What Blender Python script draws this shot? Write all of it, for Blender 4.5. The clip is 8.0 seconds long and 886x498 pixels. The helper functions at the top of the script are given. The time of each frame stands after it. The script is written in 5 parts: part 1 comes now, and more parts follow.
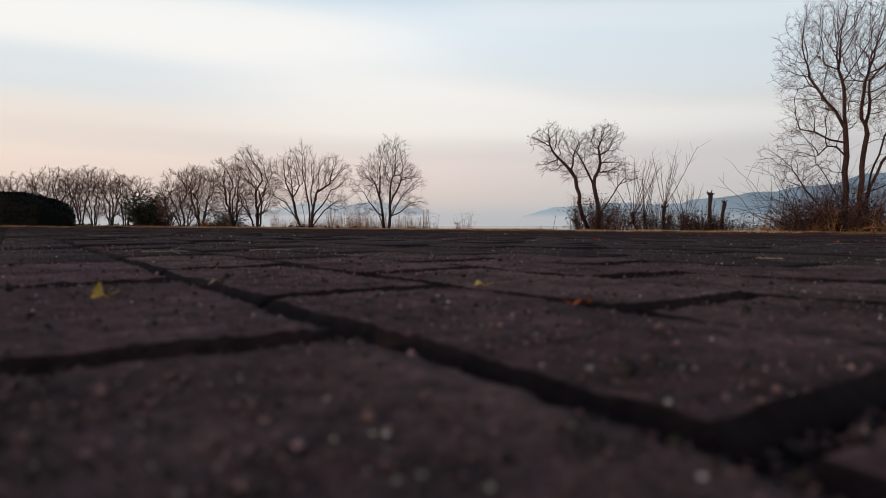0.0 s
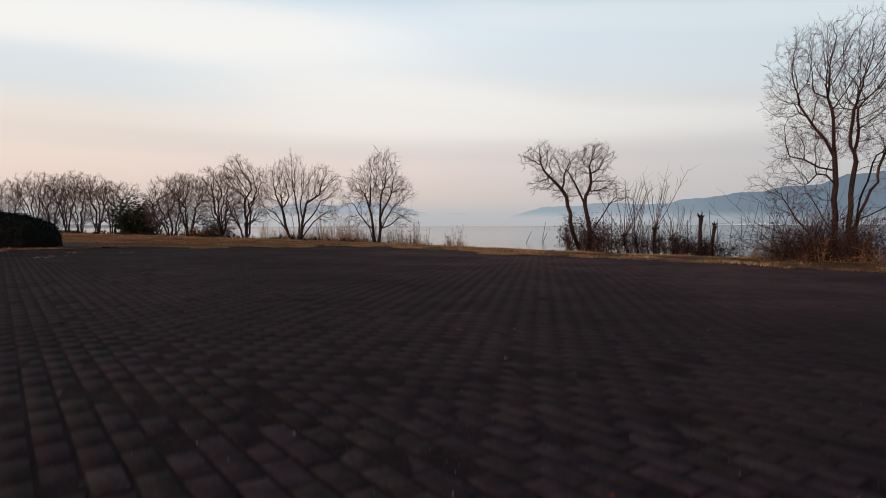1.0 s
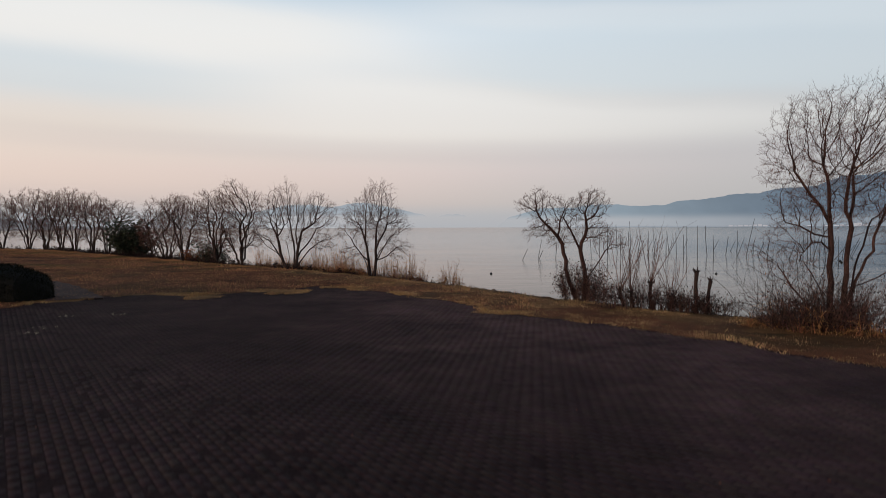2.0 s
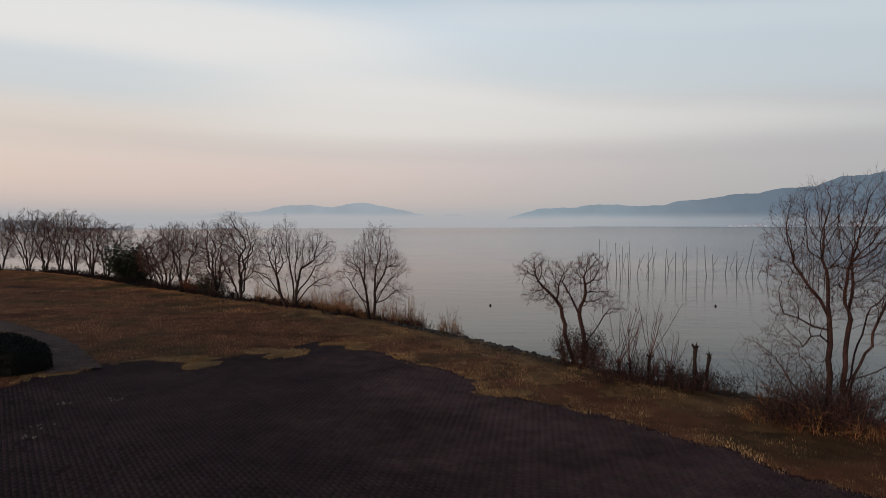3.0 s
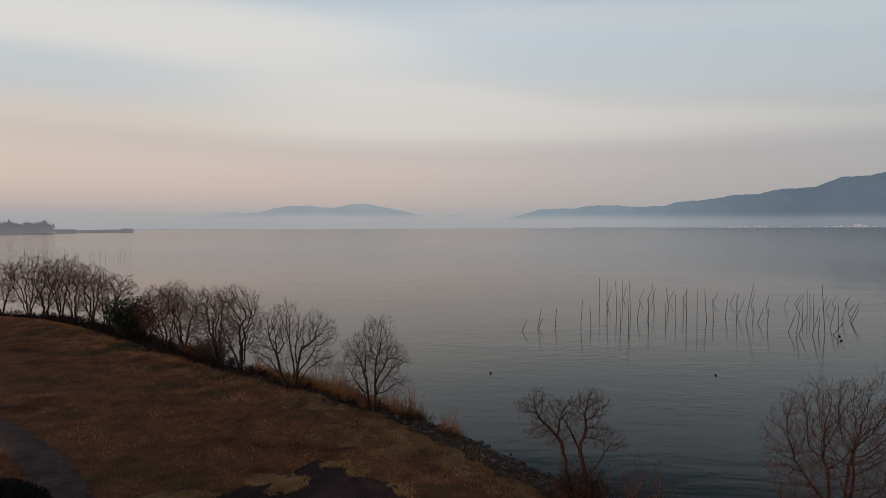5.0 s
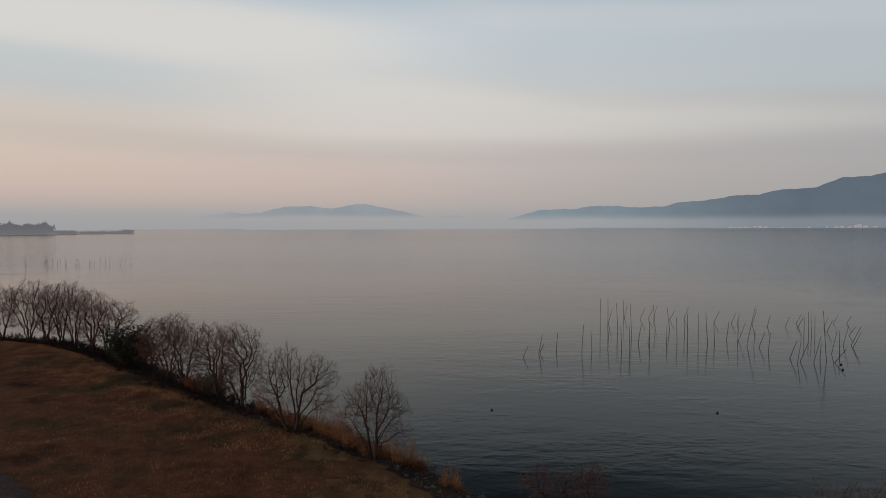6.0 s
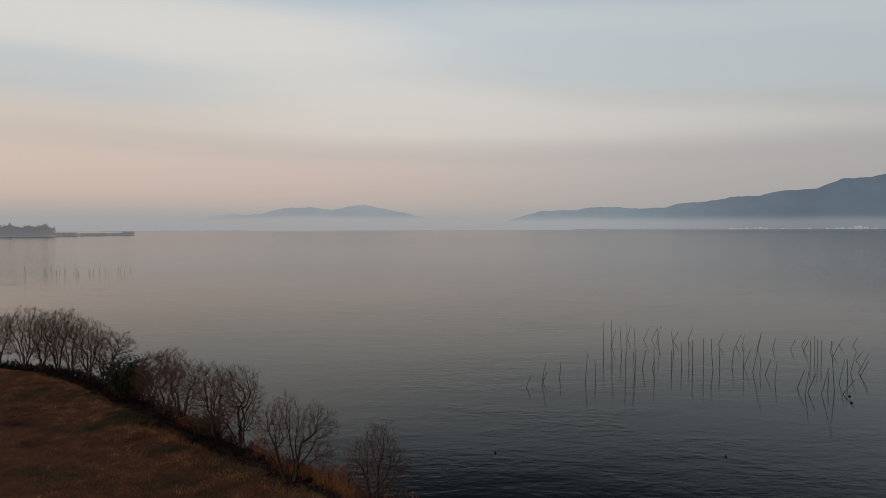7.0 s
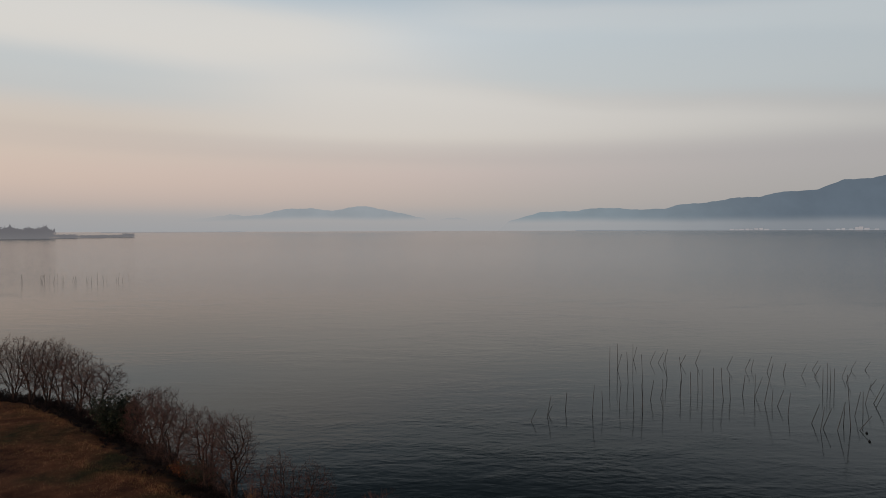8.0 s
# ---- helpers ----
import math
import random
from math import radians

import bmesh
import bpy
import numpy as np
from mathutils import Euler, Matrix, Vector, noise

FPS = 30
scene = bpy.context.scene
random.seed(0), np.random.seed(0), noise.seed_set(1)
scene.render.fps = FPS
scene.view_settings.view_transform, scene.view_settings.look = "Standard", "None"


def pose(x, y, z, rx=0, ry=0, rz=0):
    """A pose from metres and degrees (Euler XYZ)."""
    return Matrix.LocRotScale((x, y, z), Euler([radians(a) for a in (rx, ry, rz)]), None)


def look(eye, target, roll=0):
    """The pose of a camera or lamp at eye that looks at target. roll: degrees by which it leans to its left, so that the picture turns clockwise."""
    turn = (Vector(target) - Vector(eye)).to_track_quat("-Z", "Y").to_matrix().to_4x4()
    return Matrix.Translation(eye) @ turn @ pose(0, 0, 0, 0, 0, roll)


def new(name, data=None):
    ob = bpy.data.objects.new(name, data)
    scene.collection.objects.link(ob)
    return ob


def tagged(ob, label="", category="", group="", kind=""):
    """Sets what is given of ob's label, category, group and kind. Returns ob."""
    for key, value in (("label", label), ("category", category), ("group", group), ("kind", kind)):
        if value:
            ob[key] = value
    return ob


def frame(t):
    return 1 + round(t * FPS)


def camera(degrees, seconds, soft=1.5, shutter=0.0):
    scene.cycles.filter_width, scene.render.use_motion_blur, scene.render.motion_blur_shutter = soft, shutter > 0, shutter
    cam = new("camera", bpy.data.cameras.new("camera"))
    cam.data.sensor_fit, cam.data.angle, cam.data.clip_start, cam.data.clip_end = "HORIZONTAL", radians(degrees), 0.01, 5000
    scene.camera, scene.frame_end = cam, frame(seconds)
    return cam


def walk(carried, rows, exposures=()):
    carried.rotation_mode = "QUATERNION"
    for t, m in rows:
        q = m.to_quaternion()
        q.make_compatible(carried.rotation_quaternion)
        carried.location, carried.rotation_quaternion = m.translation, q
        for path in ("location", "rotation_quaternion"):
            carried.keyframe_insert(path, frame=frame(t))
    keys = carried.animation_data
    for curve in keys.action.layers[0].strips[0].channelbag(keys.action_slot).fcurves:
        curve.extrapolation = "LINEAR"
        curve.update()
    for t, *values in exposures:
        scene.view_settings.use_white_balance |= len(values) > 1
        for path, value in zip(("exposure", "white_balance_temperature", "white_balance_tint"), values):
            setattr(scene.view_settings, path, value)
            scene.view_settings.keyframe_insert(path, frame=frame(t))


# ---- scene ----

# ------------------------------------------------------------------ camera
cam = camera(70.6, 8.0, soft=0.9, shutter=0.5)
cam.data.dof.use_dof = True
cam.data.dof.focus_distance = 14.0
cam.data.dof.aperture_fstop = 14.0
# seconds, x, y, z, yaw, pitch
ROWS = [
    (0.0, 0.000, 0.000, 0.0315, 1.29, -2.09),
    (0.04, -0.001, 0.000, 0.0325, 1.25, -2.09),
    (0.1, -0.008, 0.004, 0.047, 1.18, -2.10),
    (0.2, -0.020, 0.010, 0.087, 1.06, -2.12),
    (0.3, -0.032, 0.020, 0.142, 0.94, -2.14),
    (0.4, -0.042, 0.032, 0.205, 0.83, -2.16),
    (0.5, -0.050, 0.047, 0.283, 0.72, -2.17),
    (1.0, -0.052, 0.097, 0.749, 0.34, -2.12),
    (1.5, -0.029, 0.174, 1.462, 0.09, -2.00),
    (3.0, 0.045, 0.363, 4.865, 0.00, -2.02),
    (3.5, 0.053, 0.402, 6.084, 0.00, -2.04),
    (4.0, 0.047, 0.450, 7.364, 0.00, -2.05),
    (4.5, 0.048, 0.506, 8.656, 0.00, -2.03),
    (6.0, -0.009, 0.695, 12.730, 0.03, -2.00),
    (6.5, -0.058, 1.035, 14.157, 0.06, -1.98),
    (7.0, -0.148, 1.772, 15.536, 0.06, -1.93),
    (7.5, -0.232, 2.797, 16.928, 0.06, -1.93),
    (8.0, -0.316, 3.997, 18.370, 0.10, -1.87),
]
LEAN = 0.2
# seconds, stops, kelvin, tint
EXPOSURES = [(0.0, 0.43, 6390, 10), (1.5, 0.36, 6350, 10), (3.0, 0.16, 6340, 10), (4.5, 0.03, 6400, 10), (6.0, -0.05, 6480, 10), (8.0, -0.06, 6560, 10)]
walk(cam, [(t, pose(x, y, z, 90 + pitch, LEAN, yaw)) for t, x, y, z, yaw, pitch in ROWS], EXPOSURES)


# ------------------------------------------------------------------ node helpers
def lin(r, g, b):
    """Linear colour from 0..255 display values."""
    return tuple((c / 255 / 12.92) if c < 10.3 else ((c / 255 + 0.055) / 1.055) ** 2.4 for c in (r, g, b)) + (1.0,)


def node(nt, kind, **inputs):
    n = nt.nodes.new(kind)
    for k, v in inputs.items():
        sock = n.inputs[k.replace("_", " ")] if k.replace("_", " ") in n.inputs else n.inputs[int(k[1:])]
        if isinstance(v, bpy.types.NodeSocket):
            nt.links.new(v, sock)
        else:
            sock.default_value = v
    return n


def calc(nt, op, a, b=0.0, c=0.0, clamp=False):
    n = nt.nodes.new("ShaderNodeMath")
    n.operation, n.use_clamp = op, clamp
    for i, v in enumerate((a, b, c)):
        if isinstance(v, bpy.types.NodeSocket):
            nt.links.new(v, n.inputs[i])
        else:
            n.inputs[i].default_value = v
    return n.outputs[0]


def mix(nt, fac, a, b, blend="MIX"):
    n = nt.nodes.new("ShaderNodeMix")
    n.data_type, n.blend_type = "RGBA", blend
    for i, v in ((0, fac), (6, a), (7, b)):
        if isinstance(v, bpy.types.NodeSocket):
            nt.links.new(v, n.inputs[i])
        else:
            n.inputs[i].default_value = v
    return n.outputs[2]


def ramp(nt, fac, stops, interp="LINEAR"):
    n = nt.nodes.new("ShaderNodeValToRGB")
    n.color_ramp.interpolation = interp
    els = n.color_ramp.elements
    els[0].position, els[0].color = stops[0][0], stops[0][1]
    els[1].position, els[1].color = stops[-1][0], stops[-1][1]
    for p, col in stops[1:-1]:
        els.new(p).color = col
    nt.links.new(fac, n.inputs[0])
    return n.outputs[0]


def smooth(nt, v, lo, hi):
    n = nt.nodes.new("ShaderNodeMapRange")
    n.interpolation_type = "SMOOTHSTEP"
    nt.links.new(v, n.inputs[0])
    n.inputs[1].default_value, n.inputs[2].default_value = lo, hi
    return n.outputs[0]


def grey(v):
    return (v, v, v, 1.0)


def mottled(name, dark, light, scale=3.0, fine=60.0, rough=0.85, bump=0.4, bump_scale=90.0, bump_dist=0.01,
            vary="", vary_amt=0.35, speck=None, stretch=None, third=None, spec=0.3, mid=0.3):
    """A procedural surface: broad patches between two colours, fine grain, relief, and change from piece to piece."""
    m = bpy.data.materials.new(name)
    m.use_nodes = True
    nt = m.node_tree
    bsdf = nt.nodes["Principled BSDF"]
    pos = nt.nodes.new("ShaderNodeNewGeometry").outputs["Position"]
    if stretch:
        pos = node(nt, "ShaderNodeMapping", Vector=pos, Scale=stretch).outputs[0]
    broad = node(nt, "ShaderNodeTexNoise", Vector=pos, Scale=scale, Detail=5.0, Roughness=0.6).outputs[0]
    grain = node(nt, "ShaderNodeTexNoise", Vector=pos, Scale=fine, Detail=4.0, Roughness=0.65).outputs[0]
    stops = [(0.3, dark), (0.7, light)] if third is None else [(0.30, dark), (0.47, light), (0.66, third)]
    col = ramp(nt, broad, stops)
    midn = node(nt, "ShaderNodeTexNoise", Vector=pos, Scale=scale * 5.3, Detail=4.0, Roughness=0.7).outputs[0]
    col = mix(nt, 1.0, col, ramp(nt, midn, [(0.3, grey(1 - mid)), (0.7, grey(1 + mid))]), "MULTIPLY")
    col = mix(nt, 1.0, col, ramp(nt, grain, [(0.25, grey(0.45)), (0.75, grey(1.5))]), "MULTIPLY")
    if vary:
        rnd = (nt.nodes.new("ShaderNodeObjectInfo").outputs["Random"] if vary == "object"
               else nt.nodes.new("ShaderNodeNewGeometry").outputs["Random Per Island"])
        hsv = node(nt, "ShaderNodeHueSaturation", Color=col)
        nt.links.new(calc(nt, "ADD", calc(nt, "MULTIPLY", rnd, 2 * vary_amt), 1 - vary_amt), hsv.inputs["Value"])
        wn = node(nt, "ShaderNodeTexWhiteNoise")
        wn.noise_dimensions = "1D"
        nt.links.new(rnd, wn.inputs["W"])
        nt.links.new(calc(nt, "ADD", calc(nt, "MULTIPLY", wn.outputs[0], 0.05), 0.475), hsv.inputs["Hue"])
        col = hsv.outputs[0]
    if speck:
        c, s, th = speck
        vor = node(nt, "ShaderNodeTexVoronoi", Vector=pos, Scale=s)
        on = calc(nt, "LESS_THAN", vor.outputs["Distance"], th)
        pick = calc(nt, "GREATER_THAN", node(nt, "ShaderNodeSeparateColor", Color=vor.outputs["Color"]).outputs[0], 0.6)
        col = mix(nt, calc(nt, "MULTIPLY", on, pick), col, c)
    nt.links.new(col, bsdf.inputs["Base Color"])
    bsdf.inputs["Specular IOR Level"].default_value = spec
    rr = calc(nt, "ADD", calc(nt, "MULTIPLY", grain, 0.25), rough - 0.12, clamp=True)
    nt.links.new(rr, bsdf.inputs["Roughness"])
    if bump:
        hgt = node(nt, "ShaderNodeTexNoise", Vector=pos, Scale=bump_scale, Detail=5.0, Roughness=0.65).outputs[0]
        b = node(nt, "ShaderNodeBump", Strength=bump, Distance=bump_dist, Height=hgt)
        nt.links.new(b.outputs[0], bsdf.inputs["Normal"])
    return m


# ------------------------------------------------------------------ sky, sun
SUN_AZ, SUN_EL = radians(-128), radians(5)      # azimuth from +y towards +x


def make_world():
    w = bpy.data.worlds.new("dusk_sky")
    scene.world = w
    w.use_nodes = True
    nt = w.node_tree
    bg = nt.nodes["Background"]
    d = nt.nodes.new("ShaderNodeTexCoord").outputs["Generated"]
    sep = node(nt, "ShaderNodeSeparateXYZ", Vector=d)
    x, y, z = sep.outputs
    el = calc(nt, "MULTIPLY", calc(nt, "ARCSINE", z), 180 / math.pi)
    az = calc(nt, "MULTIPLY", calc(nt, "ARCTAN2", x, y), 180 / math.pi)
    e = calc(nt, "DIVIDE", el, 90.0, clamp=True)
    veil = ramp(nt, e, [(0.0, lin(168, 170, 174)), (0.012, lin(172, 172, 175)), (0.024, lin(186, 178, 176)), (0.055, lin(204, 190, 187)),
                        (0.09, lin(210, 201, 194)), (0.135, lin(217, 214, 210)), (0.185, lin(212, 218, 222)),
                        (0.22, lin(194, 206, 215)), (0.24, lin(132, 149, 162)), (0.265, lin(88, 104, 117)), (0.31, lin(72, 86, 99)), (0.42, lin(96, 110, 124)), (1.0, lin(118, 131, 150))])
    # warm glow low down towards the sun, cooler and dimmer away from it
    side = smooth(nt, az, 12.0, -52.0)
    low = calc(nt, "MULTIPLY", smooth(nt, el, 1.0, 4.5), smooth(nt, el, 13.0, 5.0))
    veil = mix(nt, calc(nt, "MULTIPLY", calc(nt, "MULTIPLY", side, low), 0.52), veil, lin(236, 212, 190))
    blush = calc(nt, "MULTIPLY", calc(nt, "MULTIPLY", smooth(nt, el, 0.8, 3.0), smooth(nt, el, 7.0, 3.5)), smooth(nt, az, 25.0, -25.0))
    veil = mix(nt, calc(nt, "MULTIPLY", blush, 0.2), veil, lin(220, 186, 178))
    away = smooth(nt, az, -8.0, 45.0)
    veil = mix(nt, calc(nt, "MULTIPLY", away, 0.55), veil, lin(160, 168, 177))
    veil = mix(nt, calc(nt, "MULTIPLY", calc(nt, "MULTIPLY", smooth(nt, az, -45.0, 25.0), smooth(nt, el, 18.0, 29.0)), 0.85), veil, lin(50, 66, 84))
    veil = mix(nt, calc(nt, "MULTIPLY", calc(nt, "MULTIPLY", away, smooth(nt, el, 13.0, 4.0)), 0.4), veil, lin(156, 155, 159))
    # long soft cloud streaks
    wob = node(nt, "ShaderNodeTexNoise", Vector=node(nt, "ShaderNodeCombineXYZ", X=calc(nt, "MULTIPLY", az, 0.03), Y=calc(nt, "MULTIPLY", el, 0.10)).outputs[0], Scale=1.0, Detail=3.0).outputs[0]
    vec = node(nt, "ShaderNodeCombineXYZ", X=calc(nt, "MULTIPLY", az, 0.028),
               Y=calc(nt, "ADD", calc(nt, "ADD", calc(nt, "MULTIPLY", el, 0.17), calc(nt, "MULTIPLY", az, 0.014)), calc(nt, "MULTIPLY", wob, 1.4))).outputs[0]
    cl = node(nt, "ShaderNodeTexNoise", Vector=vec, Scale=1.0, Detail=6.0, Roughness=0.5).outputs[0]
    def both_of(*fs):
        out = fs[0]
        for f in fs[1:]:
            out = calc(nt, "MULTIPLY", out, f)
        return out

    def band(v, c, w):
        return smooth(nt, calc(nt, "ABSOLUTE", calc(nt, "SUBTRACT", v, c)), w, w * 0.25)

    fray = calc(nt, "ADD", calc(nt, "MULTIPLY", calc(nt, "SUBTRACT", cl, 0.5), 2.6), calc(nt, "MULTIPLY", calc(nt, "SUBTRACT", wob, 0.5), 1.2))
    high = calc(nt, "ADD", calc(nt, "ADD", el, 0.4), fray)
    slant = calc(nt, "ADD", high, calc(nt, "MULTIPLY", az, 0.105))
    # a cream bank high towards the glow, a long wedge of cloud sinking away from it, bluer gaps between, a dusky streak low down
    pale = calc(nt, "ADD", both_of(band(high, 16.6, 3.6), smooth(nt, az, 4.0, -14.0)),
                both_of(smooth(nt, slant, 14.0, 11.8), smooth(nt, el, 6.0, 9.0), smooth(nt, az, -30.0, -8.0), calc(nt, "SUBTRACT", 1.0, calc(nt, "MULTIPLY", smooth(nt, az, 5.0, 40.0), 0.35))), clamp=True)
    veil = mix(nt, both_of(band(high, 16.8, 3.4), smooth(nt, az, 0.0, -16.0), 0.4), veil, lin(240, 231, 218))
    pale = calc(nt, "ADD", pale, both_of(band(calc(nt, "SUBTRACT", slant, 19.5), 0.0, 1.6), smooth(nt, az, -6.0, 6.0), 0.5), clamp=True)
    veil = mix(nt, calc(nt, "MULTIPLY", pale, 0.42), veil, lin(233, 228, 222))
    gap = calc(nt, "ADD", both_of(band(high, 12.3, 2.8), smooth(nt, az, -10.0, -30.0)),
               both_of(smooth(nt, slant, 13.0, 14.8), smooth(nt, high, 20.0, 16.0), smooth(nt, az, -6.0, 10.0)), clamp=True)
    veil = mix(nt, calc(nt, "MULTIPLY", gap, 0.42), veil, lin(190, 203, 210))
    dusk = both_of(band(calc(nt, "ADD", calc(nt, "ADD", el, calc(nt, "MULTIPLY", fray, 0.25)), calc(nt, "MULTIPLY", az, 0.015)), 6.8, 1.5), smooth(nt, az, -60.0, -20.0))
    veil = mix(nt, calc(nt, "MULTIPLY", dusk, 0.15), veil, lin(176, 167, 172))
    sky = nt.nodes.new("ShaderNodeTexSky")
    sky.sky_type, sky.sun_disc = "NISHITA", False
    sky.sun_elevation, sky.sun_rotation = SUN_EL, SUN_AZ
    clear = mix(nt, 1.0, sky.outputs[0], grey(0.10), "MULTIPLY")
    both = mix(nt, 0.12, veil, clear)
    # the half of the sky opposite the glow is dimmer
    back = smooth(nt, y, 0.1, -0.8)
    both = mix(nt, calc(nt, "MULTIPLY", back, 0.45), both, lin(92, 104, 124))
    nt.links.new(both, bg.inputs[0])
    bg.inputs[1].default_value = 1.0


make_world()
sun = new("sun", bpy.data.lights.new("sun", "SUN"))
sun.data.energy, sun.data.angle, sun.data.color = 1.0, radians(10), (1.0, 0.78, 0.6)
sun.matrix_world = look((0, 0, 0), (-math.sin(SUN_AZ) * math.cos(SUN_EL), -math.cos(SUN_AZ) * math.cos(SUN_EL), -math.sin(SUN_EL)))

# ------------------------------------------------------------------ materials
M_LAWN = mottled("dry_lawn", lin(60, 36, 27), lin(124, 78, 53), scale=0.16, spec=0.06, fine=26, bump=0.8, bump_scale=30, bump_dist=0.03, third=lin(74, 62, 40))
M_LAWNBLADE = mottled("lawn_blade", lin(120, 81, 57), lin(202, 146, 102), scale=0.16, spec=0.08, fine=20, bump=0.0, vary="island", vary_amt=0.3, third=lin(106, 92, 60))
M_PAVER = mottled("worn_paver", lin(68, 42, 40), lin(134, 103, 99), mid=0.6, scale=13, fine=330, rough=0.95, bump=1.0, bump_scale=300, bump_dist=0.0035,
                  vary="object", vary_amt=0.2, spec=0.25, speck=(lin(124, 108, 104), 340.0, 0.17))
M_PAVERS = mottled("worn_pavers", lin(43, 29, 29), lin(73, 53, 52), scale=0.35, fine=160, rough=0.92, bump=0.8, bump_scale=300, bump_dist=0.0025,
                   vary="island", vary_amt=0.05, spec=0.12, speck=(lin(112, 102, 100), 240.0, 0.18))

# Darker tone for single stones beyond the nearest twenty.
M_PAVERDARK = mottled("darker_paver", lin(48, 33, 34), lin(84, 61, 61), scale=9, fine=260, rough=0.92, bump=0.9, bump_scale=300, bump_dist=0.003, vary="object", vary_amt=0.25, spec=0.14)

def brighten_pavers():
    """A paler colour on the part of the paving next to the lake-side grass."""
    nt = M_PAVERS.node_tree
    bsdf = nt.nodes["Principled BSDF"]
    col = bsdf.inputs["Base Color"].links[0].from_socket
    pos = nt.nodes.new("ShaderNodeNewGeometry").outputs["Position"]
    x, y, _ = node(nt, "ShaderNodeSeparateXYZ", Vector=pos).outputs
    n = node(nt, "ShaderNodeTexNoise", Vector=pos, Scale=0.5, Detail=4.0, Roughness=0.6).outputs[0]
    across = calc(nt, "ADD", calc(nt, "ADD", calc(nt, "MULTIPLY", x, 0.77), calc(nt, "MULTIPLY", y, 0.64)), calc(nt, "MULTIPLY", calc(nt, "SUBTRACT", n, 0.5), 6.0))
    where = calc(nt, "MULTIPLY", smooth(nt, across, 4.0, 12.0), smooth(nt, x, -7.0, 0.5))
    paler = mix(nt, 1.0, col, (1.95, 1.95, 1.95, 1.0), "MULTIPLY")
    nt.links.new(mix(nt, calc(nt, "MULTIPLY", where, 0.85), col, paler), bsdf.inputs["Base Color"])


brighten_pavers()
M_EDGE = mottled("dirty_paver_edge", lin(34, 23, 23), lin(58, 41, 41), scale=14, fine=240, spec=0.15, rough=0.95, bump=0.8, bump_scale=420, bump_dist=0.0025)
M_PATH = mottled("worn_asphalt", lin(78, 60, 55), lin(108, 87, 80), spec=0.06, scale=0.8, fine=90, bump=0.5, bump_scale=160, bump_dist=0.006)
M_BARK = mottled("grey_brown_bark", lin(38, 28, 26), lin(72, 54, 47), scale=5, fine=40, bump=0.9, bump_scale=30, bump_dist=0.02, stretch=(1, 1, 0.25))
M_REDBARK = mottled("reddish_bark", lin(46, 31, 28), lin(88, 60, 52), scale=5, fine=40, bump=0.9, bump_scale=30, bump_dist=0.02, stretch=(1, 1, 0.25))
M_TWIG = mottled("twig_bark", lin(72, 49, 44), lin(122, 86, 75), scale=2, fine=30, bump=0.0, vary="island", vary_amt=0.3)
M_LEAF = mottled("dark_evergreen_leaf", lin(36, 41, 27), lin(66, 71, 44), scale=3, fine=40, rough=0.55, bump=0.0, vary="island", vary_amt=0.45, spec=0.4)
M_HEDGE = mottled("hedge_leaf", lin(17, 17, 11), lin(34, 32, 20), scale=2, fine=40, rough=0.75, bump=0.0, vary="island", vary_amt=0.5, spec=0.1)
# The hedge's inside shade is put into this colour, on a solid core.
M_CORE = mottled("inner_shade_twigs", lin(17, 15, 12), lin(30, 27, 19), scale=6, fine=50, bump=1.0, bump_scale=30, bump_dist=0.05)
M_DRYLEAF = mottled("withered_leaf", lin(96, 52, 32), lin(150, 92, 54), scale=6, fine=40, bump=0.0, vary="island", vary_amt=0.4)
M_DARKDRY = mottled("dark_withered_growth", lin(34, 24, 22), lin(66, 46, 39), scale=1.2, fine=30, bump=0.0, vary="island", vary_amt=0.45)
M_RUSSET = mottled("russet_withered_growth", lin(74, 42, 32), lin(124, 76, 54), scale=1.2, fine=30, bump=0.0, vary="island", vary_amt=0.4)
M_REED = mottled("dry_reed", lin(116, 74, 47), lin(188, 134, 86), scale=1.5, fine=20, bump=0.0, vary="island", vary_amt=0.3)
M_BLADE = mottled("dry_grass_blade", lin(128, 98, 68), lin(222, 180, 130), scale=0.55, spec=0.08, fine=20, bump=0.0, vary="island", vary_amt=0.35)
M_PALEBLADE = mottled("bleached_blade", lin(142, 106, 68), lin(200, 158, 108), scale=1.2, fine=20, bump=0.0, vary="island", vary_amt=0.3)
M_ROCK = mottled("shore_rock", lin(70, 60, 53), lin(134, 117, 104), scale=2.5, fine=30, bump=0.8, bump_scale=24, bump_dist=0.04, vary="object", vary_amt=0.35)
M_RUBBLE = mottled("shore_rubble", lin(66, 55, 48), lin(126, 108, 94), scale=2.5, fine=30, bump=0.8, bump_scale=24, bump_dist=0.04, vary="island", vary_amt=0.35)
M_POLE = mottled("weathered_pole", lin(44, 40, 38), lin(78, 70, 66), scale=4, fine=30, bump=0.4, bump_scale=40, vary="object", vary_amt=0.3)
M_FLOATER = mottled("black_floater", lin(18, 18, 19), lin(32, 32, 33), scale=4, fine=30, bump=0.1, rough=0.5)
M_GRIT = mottled("pale_grit", lin(120, 112, 106), lin(196, 190, 184), scale=40, fine=400, bump=0.3, bump_scale=500, bump_dist=0.001, vary="island", vary_amt=0.45)
M_DARKGRIT = mottled("dark_grit", lin(30, 26, 24), lin(64, 54, 48), scale=40, fine=400, bump=0.3, bump_scale=500, bump_dist=0.001, vary="island", vary_amt=0.4)
M_JOINTGRIT = mottled("joint_crumb", lin(46, 33, 32), lin(88, 66, 64), scale=40, fine=400, bump=0.3, bump_scale=500, bump_dist=0.001, vary="island", vary_amt=0.45)
